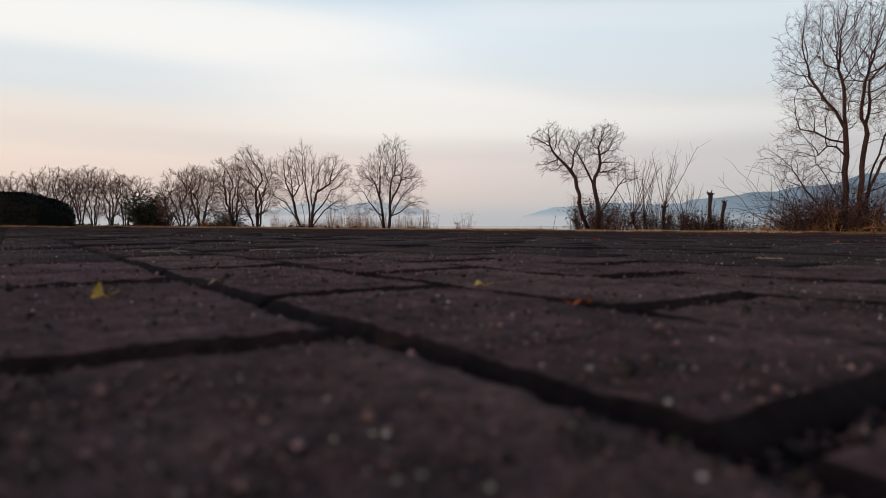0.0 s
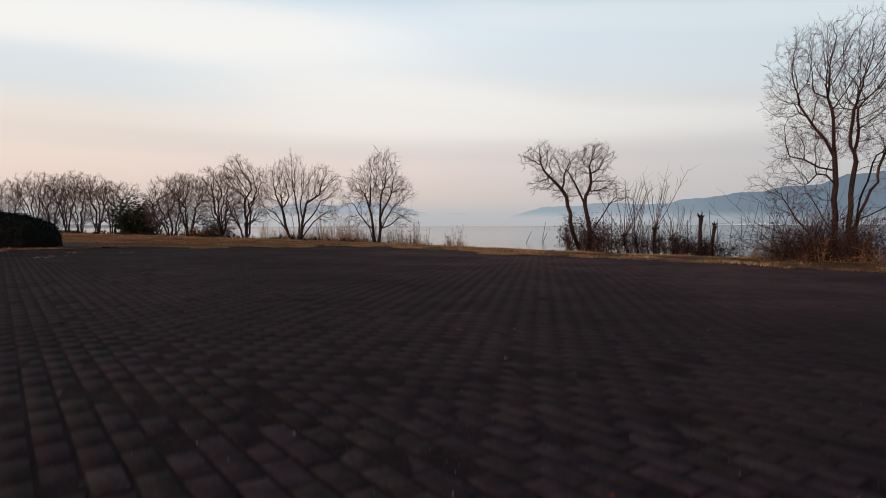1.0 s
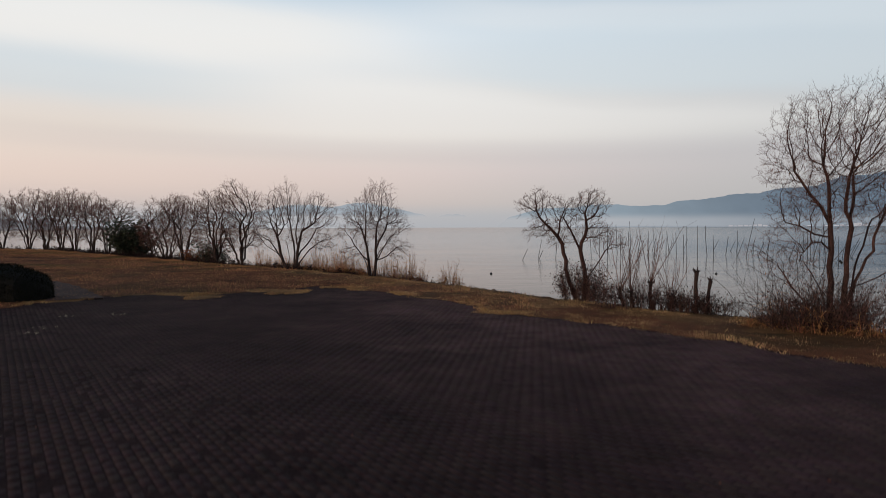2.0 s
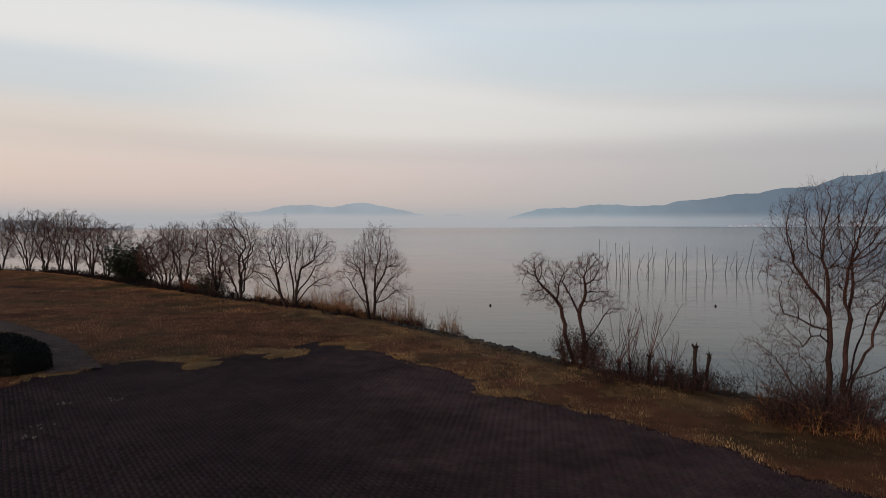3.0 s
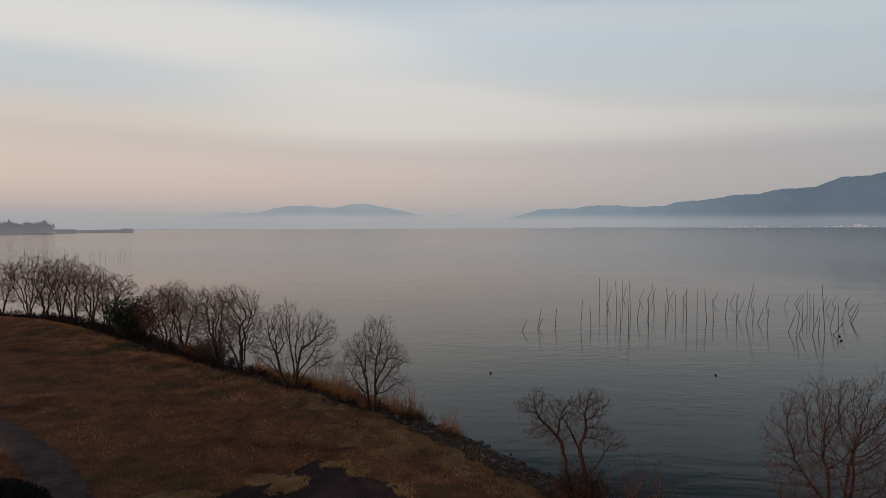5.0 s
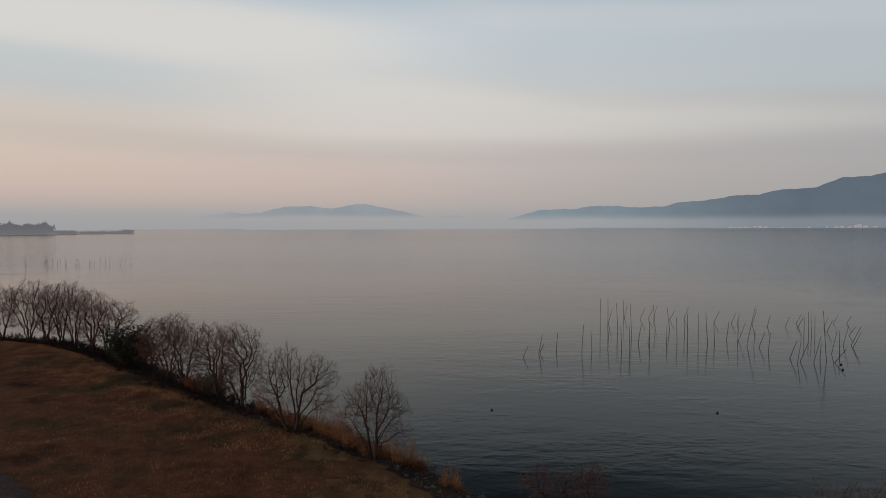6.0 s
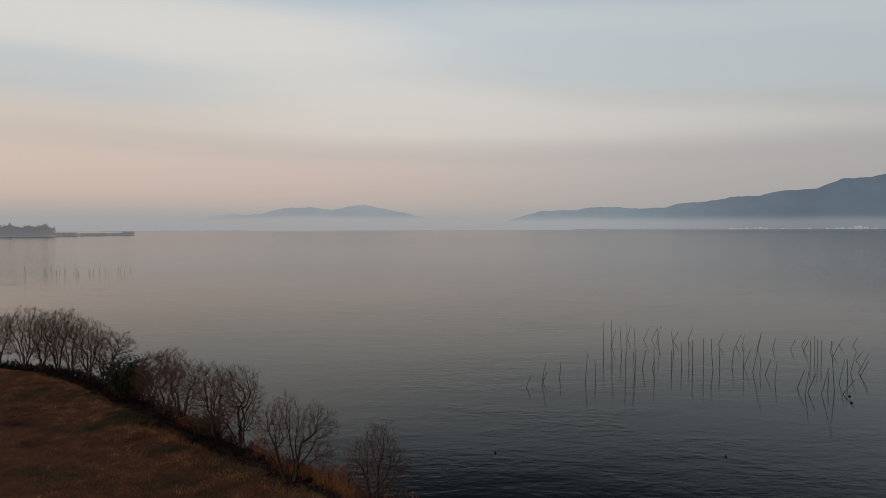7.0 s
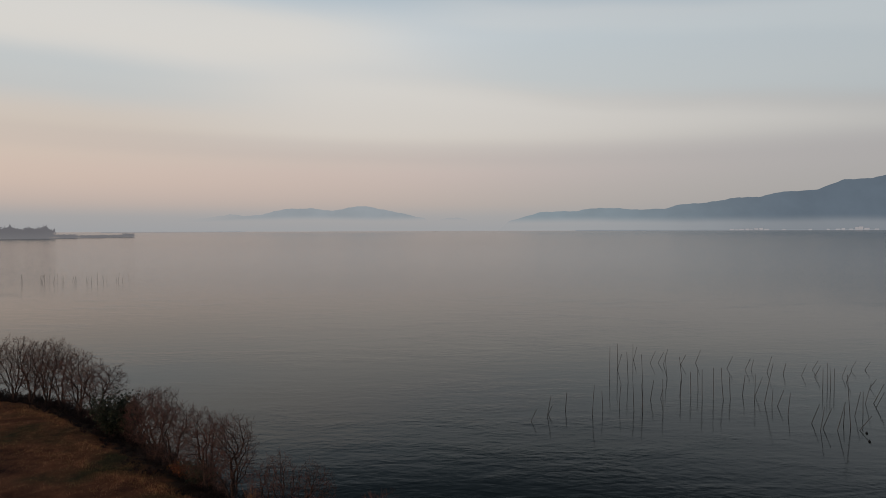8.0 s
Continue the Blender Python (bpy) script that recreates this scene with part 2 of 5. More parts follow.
M_GRAIN = mottled("paver_grain", lin(80, 57, 58), lin(146, 114, 114), scale=30, fine=400, spec=0.3, rough=0.8, bump=0.3, bump_scale=500, bump_dist=0.001, vary="island", vary_amt=0.55)
M_MOSS = mottled("joint_moss", lin(70, 84, 26), lin(122, 134, 46), scale=20, fine=300, bump=1.0, bump_scale=500, bump_dist=0.003)
M_YLEAF = mottled("yellow_leaf", lin(196, 152, 58), lin(236, 200, 112), scale=60, fine=300, bump=0.3, bump_scale=300, bump_dist=0.001)
M_OLEAF = mottled("orange_leaf", lin(140, 66, 34), lin(190, 100, 54), scale=60, fine=300, bump=0.3, bump_scale=300, bump_dist=0.001)
M_STICK = mottled("bleached_twig", lin(116, 100, 84), lin(170, 154, 134), scale=40, fine=300, bump=0.3, bump_scale=300, bump_dist=0.001)


def ground_material():
    """Lawn, golden long grass, bleached straw, bare bank and joint dirt, running into one another along ragged edges."""
    m = M_LAWN
    nt = m.node_tree
    bsdf = nt.nodes["Principled BSDF"]
    col = bsdf.inputs["Base Color"].links[0].from_socket
    pos = nt.nodes.new("ShaderNodeNewGeometry").outputs["Position"]
    at = nt.nodes.new("ShaderNodeAttribute")
    at.attribute_name = "cover"
    red, green, blue = node(nt, "ShaderNodeSeparateColor", Color=at.outputs["Color"]).outputs
    rag = node(nt, "ShaderNodeTexNoise", Vector=pos, Scale=3.4, Detail=6.0, Roughness=0.7).outputs[0]
    fine = node(nt, "ShaderNodeTexNoise", Vector=pos, Scale=36.0, Detail=4.0, Roughness=0.65).outputs[0]
    broad = node(nt, "ShaderNodeTexNoise", Vector=pos, Scale=0.7, Detail=5.0, Roughness=0.65).outputs[0]

    def surface(dark, light):
        c = ramp(nt, broad, [(0.3, dark), (0.7, light)])
        return mix(nt, 1.0, c, ramp(nt, fine, [(0.25, grey(0.5)), (0.75, grey(1.45))]), "MULTIPLY")

    def ragged(w, reach=0.9):
        return smooth(nt, calc(nt, "ADD", w, calc(nt, "MULTIPLY", calc(nt, "SUBTRACT", rag, 0.5), reach)), 0.35, 0.65)

    col = mix(nt, ragged(green, 1.4), col, surface(lin(80, 55, 36), lin(150, 108, 70)))
    col = mix(nt, ragged(blue), col, surface(lin(46, 34, 28), lin(92, 70, 54)))
    col = mix(nt, ragged(red), col, surface(lin(92, 67, 43), lin(160, 122, 80)))
    col = mix(nt, smooth(nt, at.outputs["Alpha"], 0.35, 0.65), col, surface(lin(38, 25, 26), lin(62, 43, 44)))
    nt.links.new(col, bsdf.inputs["Base Color"])
    return m


def water_material():
    m = bpy.data.materials.new("lake_water")
    m.use_nodes = True
    nt = m.node_tree
    b = nt.nodes["Principled BSDF"]
    pos = nt.nodes.new("ShaderNodeNewGeometry").outputs["Position"]
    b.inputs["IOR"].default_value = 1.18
    murk = node(nt, "ShaderNodeTexNoise", Vector=pos, Scale=0.03, Detail=3.0).outputs[0]
    nt.links.new(ramp(nt, murk, [(0.35, (0.004, 0.006, 0.0045, 1)), (0.65, (0.006, 0.009, 0.0065, 1))]), b.inputs["Base Color"])
    far_y = node(nt, "ShaderNodeSeparateXYZ", Vector=pos).outputs[1]
    nt.links.new(calc(nt, "ADD", calc(nt, "MULTIPLY", smooth(nt, far_y, 90.0, 900.0), 0.06), 0.06), b.inputs["Roughness"])
    def waves(turn, sx, sy, scale, detail, bend):
        v = node(nt, "ShaderNodeMapping", Vector=pos, Rotation=(0, 0, radians(turn)), Scale=(sx, sy, 1.0)).outputs[0]
        return node(nt, "ShaderNodeTexNoise", Vector=v, Scale=scale, Detail=detail, Roughness=0.55, Distortion=bend).outputs[0]

    def patches(turn, sx, sy, lo, hi):
        return smooth(nt, waves(turn, sx, sy, 1.0, 3.0, 0.6), lo, hi)

    # cat's-paws: ripples gather in drifting patches between smoother water
    breeze = calc(nt, "MULTIPLY", patches(14, 0.018, 0.05, 0.36, 0.62), calc(nt, "ADD", calc(nt, "MULTIPLY", patches(-18, 0.09, 0.2, 0.35, 0.65), 0.7), 0.3))
    breeze = calc(nt, "MAXIMUM", breeze, calc(nt, "MULTIPLY", smooth(nt, far_y, 60.0, 260.0), 0.85))
    rip = calc(nt, "ADD", calc(nt, "MULTIPLY", waves(20, 0.75, 1.5, 2.4, 3.0, 0.6), 0.010), calc(nt, "MULTIPLY", waves(-24, 0.75, 1.4, 1.0, 2.0, 0.5), 0.026))
    hgt = calc(nt, "ADD", calc(nt, "MULTIPLY", rip, calc(nt, "ADD", calc(nt, "MULTIPLY", breeze, 1.0), 0.12)), calc(nt, "MULTIPLY", waves(8, 0.5, 1.2, 0.5, 2.0, 0.4), 0.018))
    hgt = calc(nt, "MULTIPLY", hgt, calc(nt, "SUBTRACT", calc(nt, "ADD", 1.0, calc(nt, "MULTIPLY", smooth(nt, far_y, 60.0, 260.0), 1.3)), calc(nt, "MULTIPLY", smooth(nt, far_y, 1500.0, 3400.0), 2.1)))
    bp = node(nt, "ShaderNodeBump", Strength=1.0, Distance=1.0, Height=hgt)
    nt.links.new(bp.outputs[0], b.inputs["Normal"])
    return m


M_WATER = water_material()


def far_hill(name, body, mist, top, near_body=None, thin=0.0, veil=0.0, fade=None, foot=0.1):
    """Distant hills, shores, woods and buildings, haze painted in: their glowing colour is the air's light, thickening
    to mist at the foot and towards the open lake.
    """
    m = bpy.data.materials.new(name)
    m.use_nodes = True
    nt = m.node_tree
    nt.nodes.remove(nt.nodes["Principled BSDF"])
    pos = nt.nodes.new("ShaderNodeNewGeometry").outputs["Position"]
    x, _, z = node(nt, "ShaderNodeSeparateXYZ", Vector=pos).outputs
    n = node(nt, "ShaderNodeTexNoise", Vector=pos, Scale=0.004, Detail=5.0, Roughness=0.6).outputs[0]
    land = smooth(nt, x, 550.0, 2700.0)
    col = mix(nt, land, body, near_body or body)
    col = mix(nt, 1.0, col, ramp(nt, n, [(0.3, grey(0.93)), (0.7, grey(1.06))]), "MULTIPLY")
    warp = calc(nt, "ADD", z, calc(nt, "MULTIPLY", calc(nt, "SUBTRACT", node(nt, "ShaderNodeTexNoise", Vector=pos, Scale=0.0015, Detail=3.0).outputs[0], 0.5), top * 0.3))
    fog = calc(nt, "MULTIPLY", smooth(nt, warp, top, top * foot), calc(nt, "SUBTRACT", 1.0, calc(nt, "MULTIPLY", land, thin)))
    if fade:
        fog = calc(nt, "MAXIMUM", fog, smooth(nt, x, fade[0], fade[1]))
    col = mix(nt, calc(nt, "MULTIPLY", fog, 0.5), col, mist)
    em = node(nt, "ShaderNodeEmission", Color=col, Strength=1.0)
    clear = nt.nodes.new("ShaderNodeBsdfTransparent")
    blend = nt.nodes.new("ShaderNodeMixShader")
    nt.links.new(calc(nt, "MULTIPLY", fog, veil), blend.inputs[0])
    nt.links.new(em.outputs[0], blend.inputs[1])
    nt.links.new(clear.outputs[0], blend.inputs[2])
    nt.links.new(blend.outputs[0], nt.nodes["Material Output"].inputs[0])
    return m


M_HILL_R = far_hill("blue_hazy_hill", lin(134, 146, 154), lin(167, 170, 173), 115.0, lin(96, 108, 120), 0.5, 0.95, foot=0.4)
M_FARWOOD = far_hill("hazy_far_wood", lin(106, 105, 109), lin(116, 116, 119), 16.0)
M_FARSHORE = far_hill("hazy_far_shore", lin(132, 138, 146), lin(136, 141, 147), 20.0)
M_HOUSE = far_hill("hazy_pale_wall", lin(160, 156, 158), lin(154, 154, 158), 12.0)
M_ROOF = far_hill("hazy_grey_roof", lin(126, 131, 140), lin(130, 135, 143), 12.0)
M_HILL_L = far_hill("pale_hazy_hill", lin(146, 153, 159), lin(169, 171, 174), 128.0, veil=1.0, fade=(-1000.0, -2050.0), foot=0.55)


# ------------------------------------------------------------------ mesh helpers
def mesh_from(name, verts, faces, mats, slots=None, flat=False):
    """Numpy arrays into a mesh; faces: list of int arrays of shape (n, 3) or (n, 4)."""
    me = bpy.data.meshes.new(name)
    verts = np.asarray(verts, dtype=np.float32)
    me.vertices.add(len(verts))
    me.vertices.foreach_set("co", verts.ravel())
    sizes = np.concatenate([np.full(len(f), f.shape[1], dtype=np.int32) for f in faces])
    loops = np.concatenate([f.ravel() for f in faces]).astype(np.int32)
    me.loops.add(len(loops))
    me.loops.foreach_set("vertex_index", loops)
    me.polygons.add(len(sizes))
    starts = np.concatenate([[0], np.cumsum(sizes)[:-1]]).astype(np.int32)
    me.polygons.foreach_set("loop_start", starts)
    for m in (mats if isinstance(mats, (list, tuple)) else [mats]):
        me.materials.append(m)
    if slots is not None:
        me.polygons.foreach_set("material_index", np.asarray(slots, dtype=np.int32))
    if not flat:
        me.polygons.foreach_set("use_smooth", np.ones(len(sizes), dtype=bool))
    me.update(calc_edges=True)
    me.validate()
    return me


def piece(name, me, parent=None, label=""):
    ob = new(name, me)
    if parent:
        ob.parent = parent
    return tagged(ob, label)


def part(name, bm, material, parent, label=""):
    me = bpy.data.meshes.new(name)
    bm.to_mesh(me)
    bm.free()
    me.materials.append(material)
    return piece(name, me, parent, label)


def tubes(groups):
    """groups: (points (n, k, 3), radii (n, k), sides). Tapered tubes in one vertex and face list."""
    V, Fq, Ft, off = [], [], [], 0
    for pts, rad, sides in groups:
        n, k, _ = pts.shape
        if n == 0:
            continue
        tan = np.empty_like(pts)
        tan[:, 1:-1] = pts[:, 2:] - pts[:, :-2]
        tan[:, 0], tan[:, -1] = pts[:, 1] - pts[:, 0], pts[:, -1] - pts[:, -2]
        tan /= np.linalg.norm(tan, axis=2, keepdims=True) + 1e-9
        ref = np.where(np.abs(tan[:, :1, 2:3]) > 0.8, np.array([1.0, 0.2, 0]), np.array([0, 0.1, 1.0]))
        a = np.cross(tan, np.broadcast_to(ref, tan.shape))
        a /= np.linalg.norm(a, axis=2, keepdims=True) + 1e-9
        b = np.cross(tan, a)
        ang = np.arange(sides) * 2 * np.pi / sides
        ring = (a[:, :, None, :] * np.cos(ang)[None, None, :, None] + b[:, :, None, :] * np.sin(ang)[None, None, :, None])
        v = pts[:, :, None, :] + ring * rad[:, :, None, None]
        V.append(v.reshape(-1, 3))
        idx = off + np.arange(n * k * sides).reshape(n, k, sides)
        nxt = np.roll(idx, -1, axis=2)
        Fq.append(np.stack([idx[:, :-1], nxt[:, :-1], nxt[:, 1:], idx[:, 1:]], axis=-1).reshape(-1, 4))
        tip = idx[:, -1]
        for j in range(1, sides - 1):
            Ft.append(np.stack([tip[:, 0], tip[:, j], tip[:, j + 1]], axis=-1))
        off += n * k * sides
    return np.concatenate(V), [np.concatenate(Fq), np.concatenate(Ft)]


def unit(v):
    return v / (np.linalg.norm(v, axis=-1, keepdims=True) + 1e-9)


def grow(rng, start, way, length, r0, r1, k, wander, up):
    n = len(start)
    pts = np.empty((n, k, 3))
    pts[:, 0] = start
    d = unit(way)
    for i in range(1, k):
        d = unit(d + rng.normal(0, wander, (n, 3)) + np.array([0, 0, up]))
        pts[:, i] = pts[:, i - 1] + d * (length / (k - 1))[:, None]
    t = np.linspace(0, 1, k)[None, :]
    return pts, r0[:, None] * (1 - t) + r1[:, None] * t


def sprout(rng, pts, rad, per, lo, hi, spread, ratio, thin, k, wander, up, least, lift=0.0, share=0.62):
    """per side shoots on every parent, leaving it at spread degrees, ratio times as long as it."""
    n, kk, _ = pts.shape
    t = (lo + (hi - lo) * (np.arange(per)[None, :] + rng.random((n, per))) / per).ravel()
    who = np.repeat(np.arange(n), per)
    f = t * (kk - 1)
    i = np.minimum(f.astype(int), kk - 2)
    w = (f - i)[:, None]
    start = pts[who, i] * (1 - w) + pts[who, i + 1] * w
    tan = unit(pts[who, i + 1] - pts[who, i])
    rloc = rad[who, i] * (1 - w[:, 0]) + rad[who, i + 1] * w[:, 0]
    side = unit(np.cross(tan, unit(rng.normal(0, 1, tan.shape))))
    ang = np.radians(rng.uniform(spread[0], spread[1], len(t)))[:, None]
    way = tan * np.cos(ang) + side * np.sin(ang) + np.array([0, 0, lift])
    plen = np.linalg.norm(np.diff(pts, axis=1), axis=2).sum(1)[who]
    length = plen * rng.uniform(ratio[0], ratio[1], len(t)) * (1.15 - 0.55 * t)
    r0 = np.maximum(rloc * share, least)
    return grow(rng, start, way, length, r0, np.maximum(r0 * thin, least * 0.6), k, wander, up)


def spline(points, k):
    """A smooth line of k points through a few given ones."""
    p = np.asarray(points, dtype=float)
    q = np.vstack([2 * p[0] - p[1], p, 2 * p[-1] - p[-2]])
    out = []
    for s in np.linspace(0, len(p) - 1 - 1e-6, k):
        i, u = int(s), s - int(s)
        a, b, c, d = q[i], q[i + 1], q[i + 2], q[i + 3]
        out.append(0.5 * (2 * b + (c - a) * u + (2 * a - 5 * b + 4 * c - d) * u * u + (3 * b - a - 3 * c + d) * u ** 3))
    return np.array(out)


# ------------------------------------------------------------------ plan
WATER = -1.08
SHORE = np.array([(300, -255), (60, -25), (30, 3), (20, 11.5), (14.5, 17), (11.2, 20.75), (9.0, 22.6), (6.7, 25.3), (4.5, 28.4), (1.2, 33.2),
                  (-1.7, 36.7), (-6.7, 41.7), (-14.3, 47.7), (-29, 61.5), (-36, 67.6), (-42, 72.2), (-56, 77.2), (-75, 84), (-200, 130), (-900, 500)], dtype=float)
PLAZA = np.array([(-13.3, -40), (-13.3, 20.4), (-12.5, 22.2), (-10.4, 23.2), (-8.7, 23.3), (-7.4, 24.9), (-6.2, 25.4), (-5.7, 27.2), (-4.2, 26.7),
                  (-3.1, 25.6), (-1.8, 24.4), (-0.2, 22.3), (1.1, 20.2), (1.35, 19.1), (2.6, 18.2), (3.5, 17.7), (4.7, 16.4), (5.7, 15.2), (6.5, 13.9), (7.2, 12.9), (8.2, 11.7), (10, 9.2), (14, 3), (24, -10), (24, -40)], dtype=float)
LOBES = [(-8.6, 22.6, 0.62, 0.75), (-9.6, 23.3, 0.9, 0.4), (-6.1, 24.5, 0.6, 0.85), (-7.2, 25.1, 0.6, 0.45), (-4.4, 26.6, 1.0, 0.4), (-3.6, 26.0, 0.5, 0.35), (-12.9, 21.2, 0.6, 0.6), (1.7, 18.9, 0.7, 0.3)]


def plane(x, y):
    return -0.0106 * np.clip(x, -55, 25) - 0.0051 * np.clip(y, -20, 85)


def inland(x, y):
    """Metres inland from the waterline (minus: out in the lake)."""
    best, sign = np.full(np.shape(x), 1e9), np.ones(np.shape(x))
    for (ax, ay), (bx, by) in zip(SHORE[:-1], SHORE[1:]):
        dx, dy = bx - ax, by - ay
        L = dx * dx + dy * dy
        t = np.clip(((x - ax) * dx + (y - ay) * dy) / L, 0, 1)
        d = np.hypot(x - ax - t * dx, y - ay - t * dy)
        s = np.where(dx * (y - ay) - dy * (x - ax) > 0, 1.0, -1.0)
        sign = np.where(d < best, s, sign)
        best = np.minimum(best, d)
    return best * sign


def inside(px, py, poly):
    c = np.zeros(np.shape(px), dtype=bool)
    for (ax, ay), (bx, by) in zip(poly, np.roll(poly, -1, axis=0)):
        hit = (ay > py) != (by > py)
        c ^= hit & (px < (bx - ax) * (py - ay) / (by - ay + 1e-12) + ax)
    return c


def edge_distance(px, py, poly):
    best = np.full(np.shape(px), 1e9)
    for (ax, ay), (bx, by) in zip(poly, np.roll(poly, -1, axis=0)):
        dx, dy = bx - ax, by - ay
        t = np.clip(((px - ax) * dx + (py - ay) * dy) / (dx * dx + dy * dy), 0, 1)
        best = np.minimum(best, np.hypot(px - ax - t * dx, py - ay - t * dy))
    return best


def ripple2(x, y, seed=0):
    """Cheap smooth noise for arrays, about -1 to 1."""
    r = np.random.default_rng(seed)
    out = np.zeros(np.shape(x))
    for f, a in ((0.9, 0.5), (1.9, 0.32), (4.1, 0.2), (8.3, 0.12)):
        for _ in range(3):
            th, ph = r.uniform(0, 6.28), r.uniform(0, 6.28)
            out = out + a * 0.55 * np.sin(f * (np.cos(th) * x + np.sin(th) * y) + ph)
    return out


def paved(x, y):
    """Which places are paving not yet overgrown by the lawn."""
    qx = x + 0.22 * ripple2(x, y, 3) + 0.14 * ripple2(x * 3.1, y * 3.1, 41)
    qy = y + 0.22 * ripple2(x, y, 4) + 0.14 * ripple2(x * 3.1, y * 3.1, 42)
    ok = inside(qx, qy, PLAZA)
    for lx, ly, a, b in LOBES:
        ok &= ((qx - lx) / a) ** 2 + ((qy - ly) / b) ** 2 > 1
    return ok


def ground_z(x, y):
    s = inland(x, y)
    bank = np.interp(s, [-400, -60, -8, -1, 0, 1.0, 2.2, 3.6, 6], [-8, -6, -2.6, -1.5, -1.13, -0.68, -0.42, -0.28, -0.2])
    w = np.clip((s - 1.8) / 3.2, 0, 1)
    w = w * w * (3 - 2 * w)
    return bank * (1 - w) + plane(x, y) * w


# ------------------------------------------------------------------ ground, water, hills
def steps(marks):
    out = [marks[0][0]]
    for (a, st), (b, _) in zip(marks[:-1], marks[1:]):
        n = max(1, int(round((b - a) / st)))
        out.extend(a + (b - a) * (i + 1) / n for i in range(n))
    return np.array(out)


gx = steps([(-3500, 300), (-500, 50), (-100, 4), (-60, 1.0), (-20, 0.3), (-14, 0.19), (9, 0.3), (16, 1.0), (40, 6), (100, 50), (500, 300), (3500, 1)])
gy = steps([(-3000, 300), (-300, 30), (-30, 2), (0, 0.4), (9, 0.19), (29, 0.3), (48, 0.8), (95, 6), (250, 50), (900, 500), (4900, 1)])
X, Y = np.meshgrid(gx, gy, indexing="ij")
S = inland(X, Y)
PV = paved(X, Y)
Z = ground_z(X, Y)
rough = ripple2(X * 1.7, Y * 1.7, 9)
Z = np.where(PV, Z - np.interp(Y, [0.6, 1.3], [0.0075, 0.0021]) - np.interp(0.77 * X + 0.64 * Y, [3, 7], [0, 0.0035]) * (Y > 1.5), Z + np.where(S > 0, 0.022 + 0.016 * rough + np.where(S < 3.5, 0.05 * ripple2(X * 2.5, Y * 2.5, 5), 0), 0))
nx, ny = X.shape
ids = np.arange(nx * ny).reshape(nx, ny)
quads = np.stack([ids[:-1, :-1], ids[1:, :-1], ids[1:, 1:], ids[:-1, 1:]], axis=-1).reshape(-1, 4)
nzv = ripple2(X * 0.8, Y * 0.8, 12) + 0.6 * ripple2(X * 3, Y * 3, 13)
ED = edge_distance(X, Y, PLAZA)
LOBE = np.min([np.hypot((X - a) / (1.5 * c), (Y - b) / (1.5 * d)) for a, b, c, d in LOBES], axis=0)


def soft(v, lo, hi):
    t = np.clip((v - lo) / (hi - lo), 0, 1)
    return t * t * (3 - 2 * t)


straw = np.maximum(soft(0.5 * nzv - 0.1 - ED, -0.15, 0.15) * (Y > 16) * (X > -14), soft(1.0 + 0.25 * nzv - LOBE, -0.2, 0.2)) * (X > -14)
gold = soft(5.4 + 2.6 * nzv - S, -0.9, 0.9) * soft(X - 3 * nzv, -13, -8)
bank = soft(3.0 + 0.5 * nzv - S, -0.4, 0.4)
ground = piece("ground", mesh_from("ground", np.stack([X, Y, Z], -1).reshape(-1, 3), [quads], ground_material()))
cover = ground.data.color_attributes.new("cover", "FLOAT_COLOR", "POINT")
cover.data.foreach_set("color", np.stack([straw, gold, bank, PV.astype(float)], -1).astype(np.float32).ravel())
tagged(ground, "dry brown winter lawn and bare bank above the lake", "ground", kind="structure")

wx = steps([(-4500, 500), (-500, 60), (-100, 20), (200, 60), (500, 500), (4500, 1)])
wy = steps([(-400, 60), (0, 20), (200, 60), (600, 400), (4940, 1)])
WX, WY = np.meshgrid(wx, wy, indexing="ij")
wid = np.arange(WX.size).reshape(WX.shape)
wq = np.stack([wid[:-1, :-1], wid[1:, :-1], wid[1:, 1:], wid[:-1, 1:]], axis=-1).reshape(-1, 4)
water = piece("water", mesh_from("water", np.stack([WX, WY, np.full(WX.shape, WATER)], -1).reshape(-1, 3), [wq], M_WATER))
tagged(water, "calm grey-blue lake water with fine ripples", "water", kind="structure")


def ridge(name, crest, dist, depth, material, label, seed):
    """A range of hills: crest as (bearing across / distance, height / distance), rounded towards viewer and away, with spurs."""
    rng = np.random.default_rng(seed)
    cx = np.array([c[0] for c in crest])
    n = 220
    u = np.linspace(cx[0], cx[-1], n)
    h = np.interp(u, cx, [c[1] for c in crest]) * dist
    bump = sum(np.sin(u * f + rng.uniform(0, 6.28)) * a for f, a in ((90, 1.6), (210, 1.3), (430, 1.0), (900, 0.7)))
    h = np.maximum(h + bump * np.clip(h / 60, 0.1, 1), WATER - 1)
    rows = []
    for v, k in ((-1.0, 0.0), (-0.75, 0.22), (-0.5, 0.5), (-0.25, 0.8), (0.0, 1.0), (0.5, 0.6), (1.0, 0.0)):
        spur = 1 + 0.25 * np.sin(u * 60 + v * 3) * (1 - k)
        d = dist + v * depth * spur
        rows.append(np.stack([u * d, d, WATER - 2 + (h - WATER + 2) * k * (0.9 + 0.1 * k)], -1))
    V = np.stack(rows, 0)
    i = np.arange(V.shape[0] * n).reshape(V.shape[0], n)
    q = np.stack([i[:-1, :-1], i[:-1, 1:], i[1:, 1:], i[1:, :-1]], -1).reshape(-1, 4)
    ob = piece(name, mesh_from(name, V.reshape(-1, 3), [q], material))
    return tagged(ob, label, "hill", kind="structure")


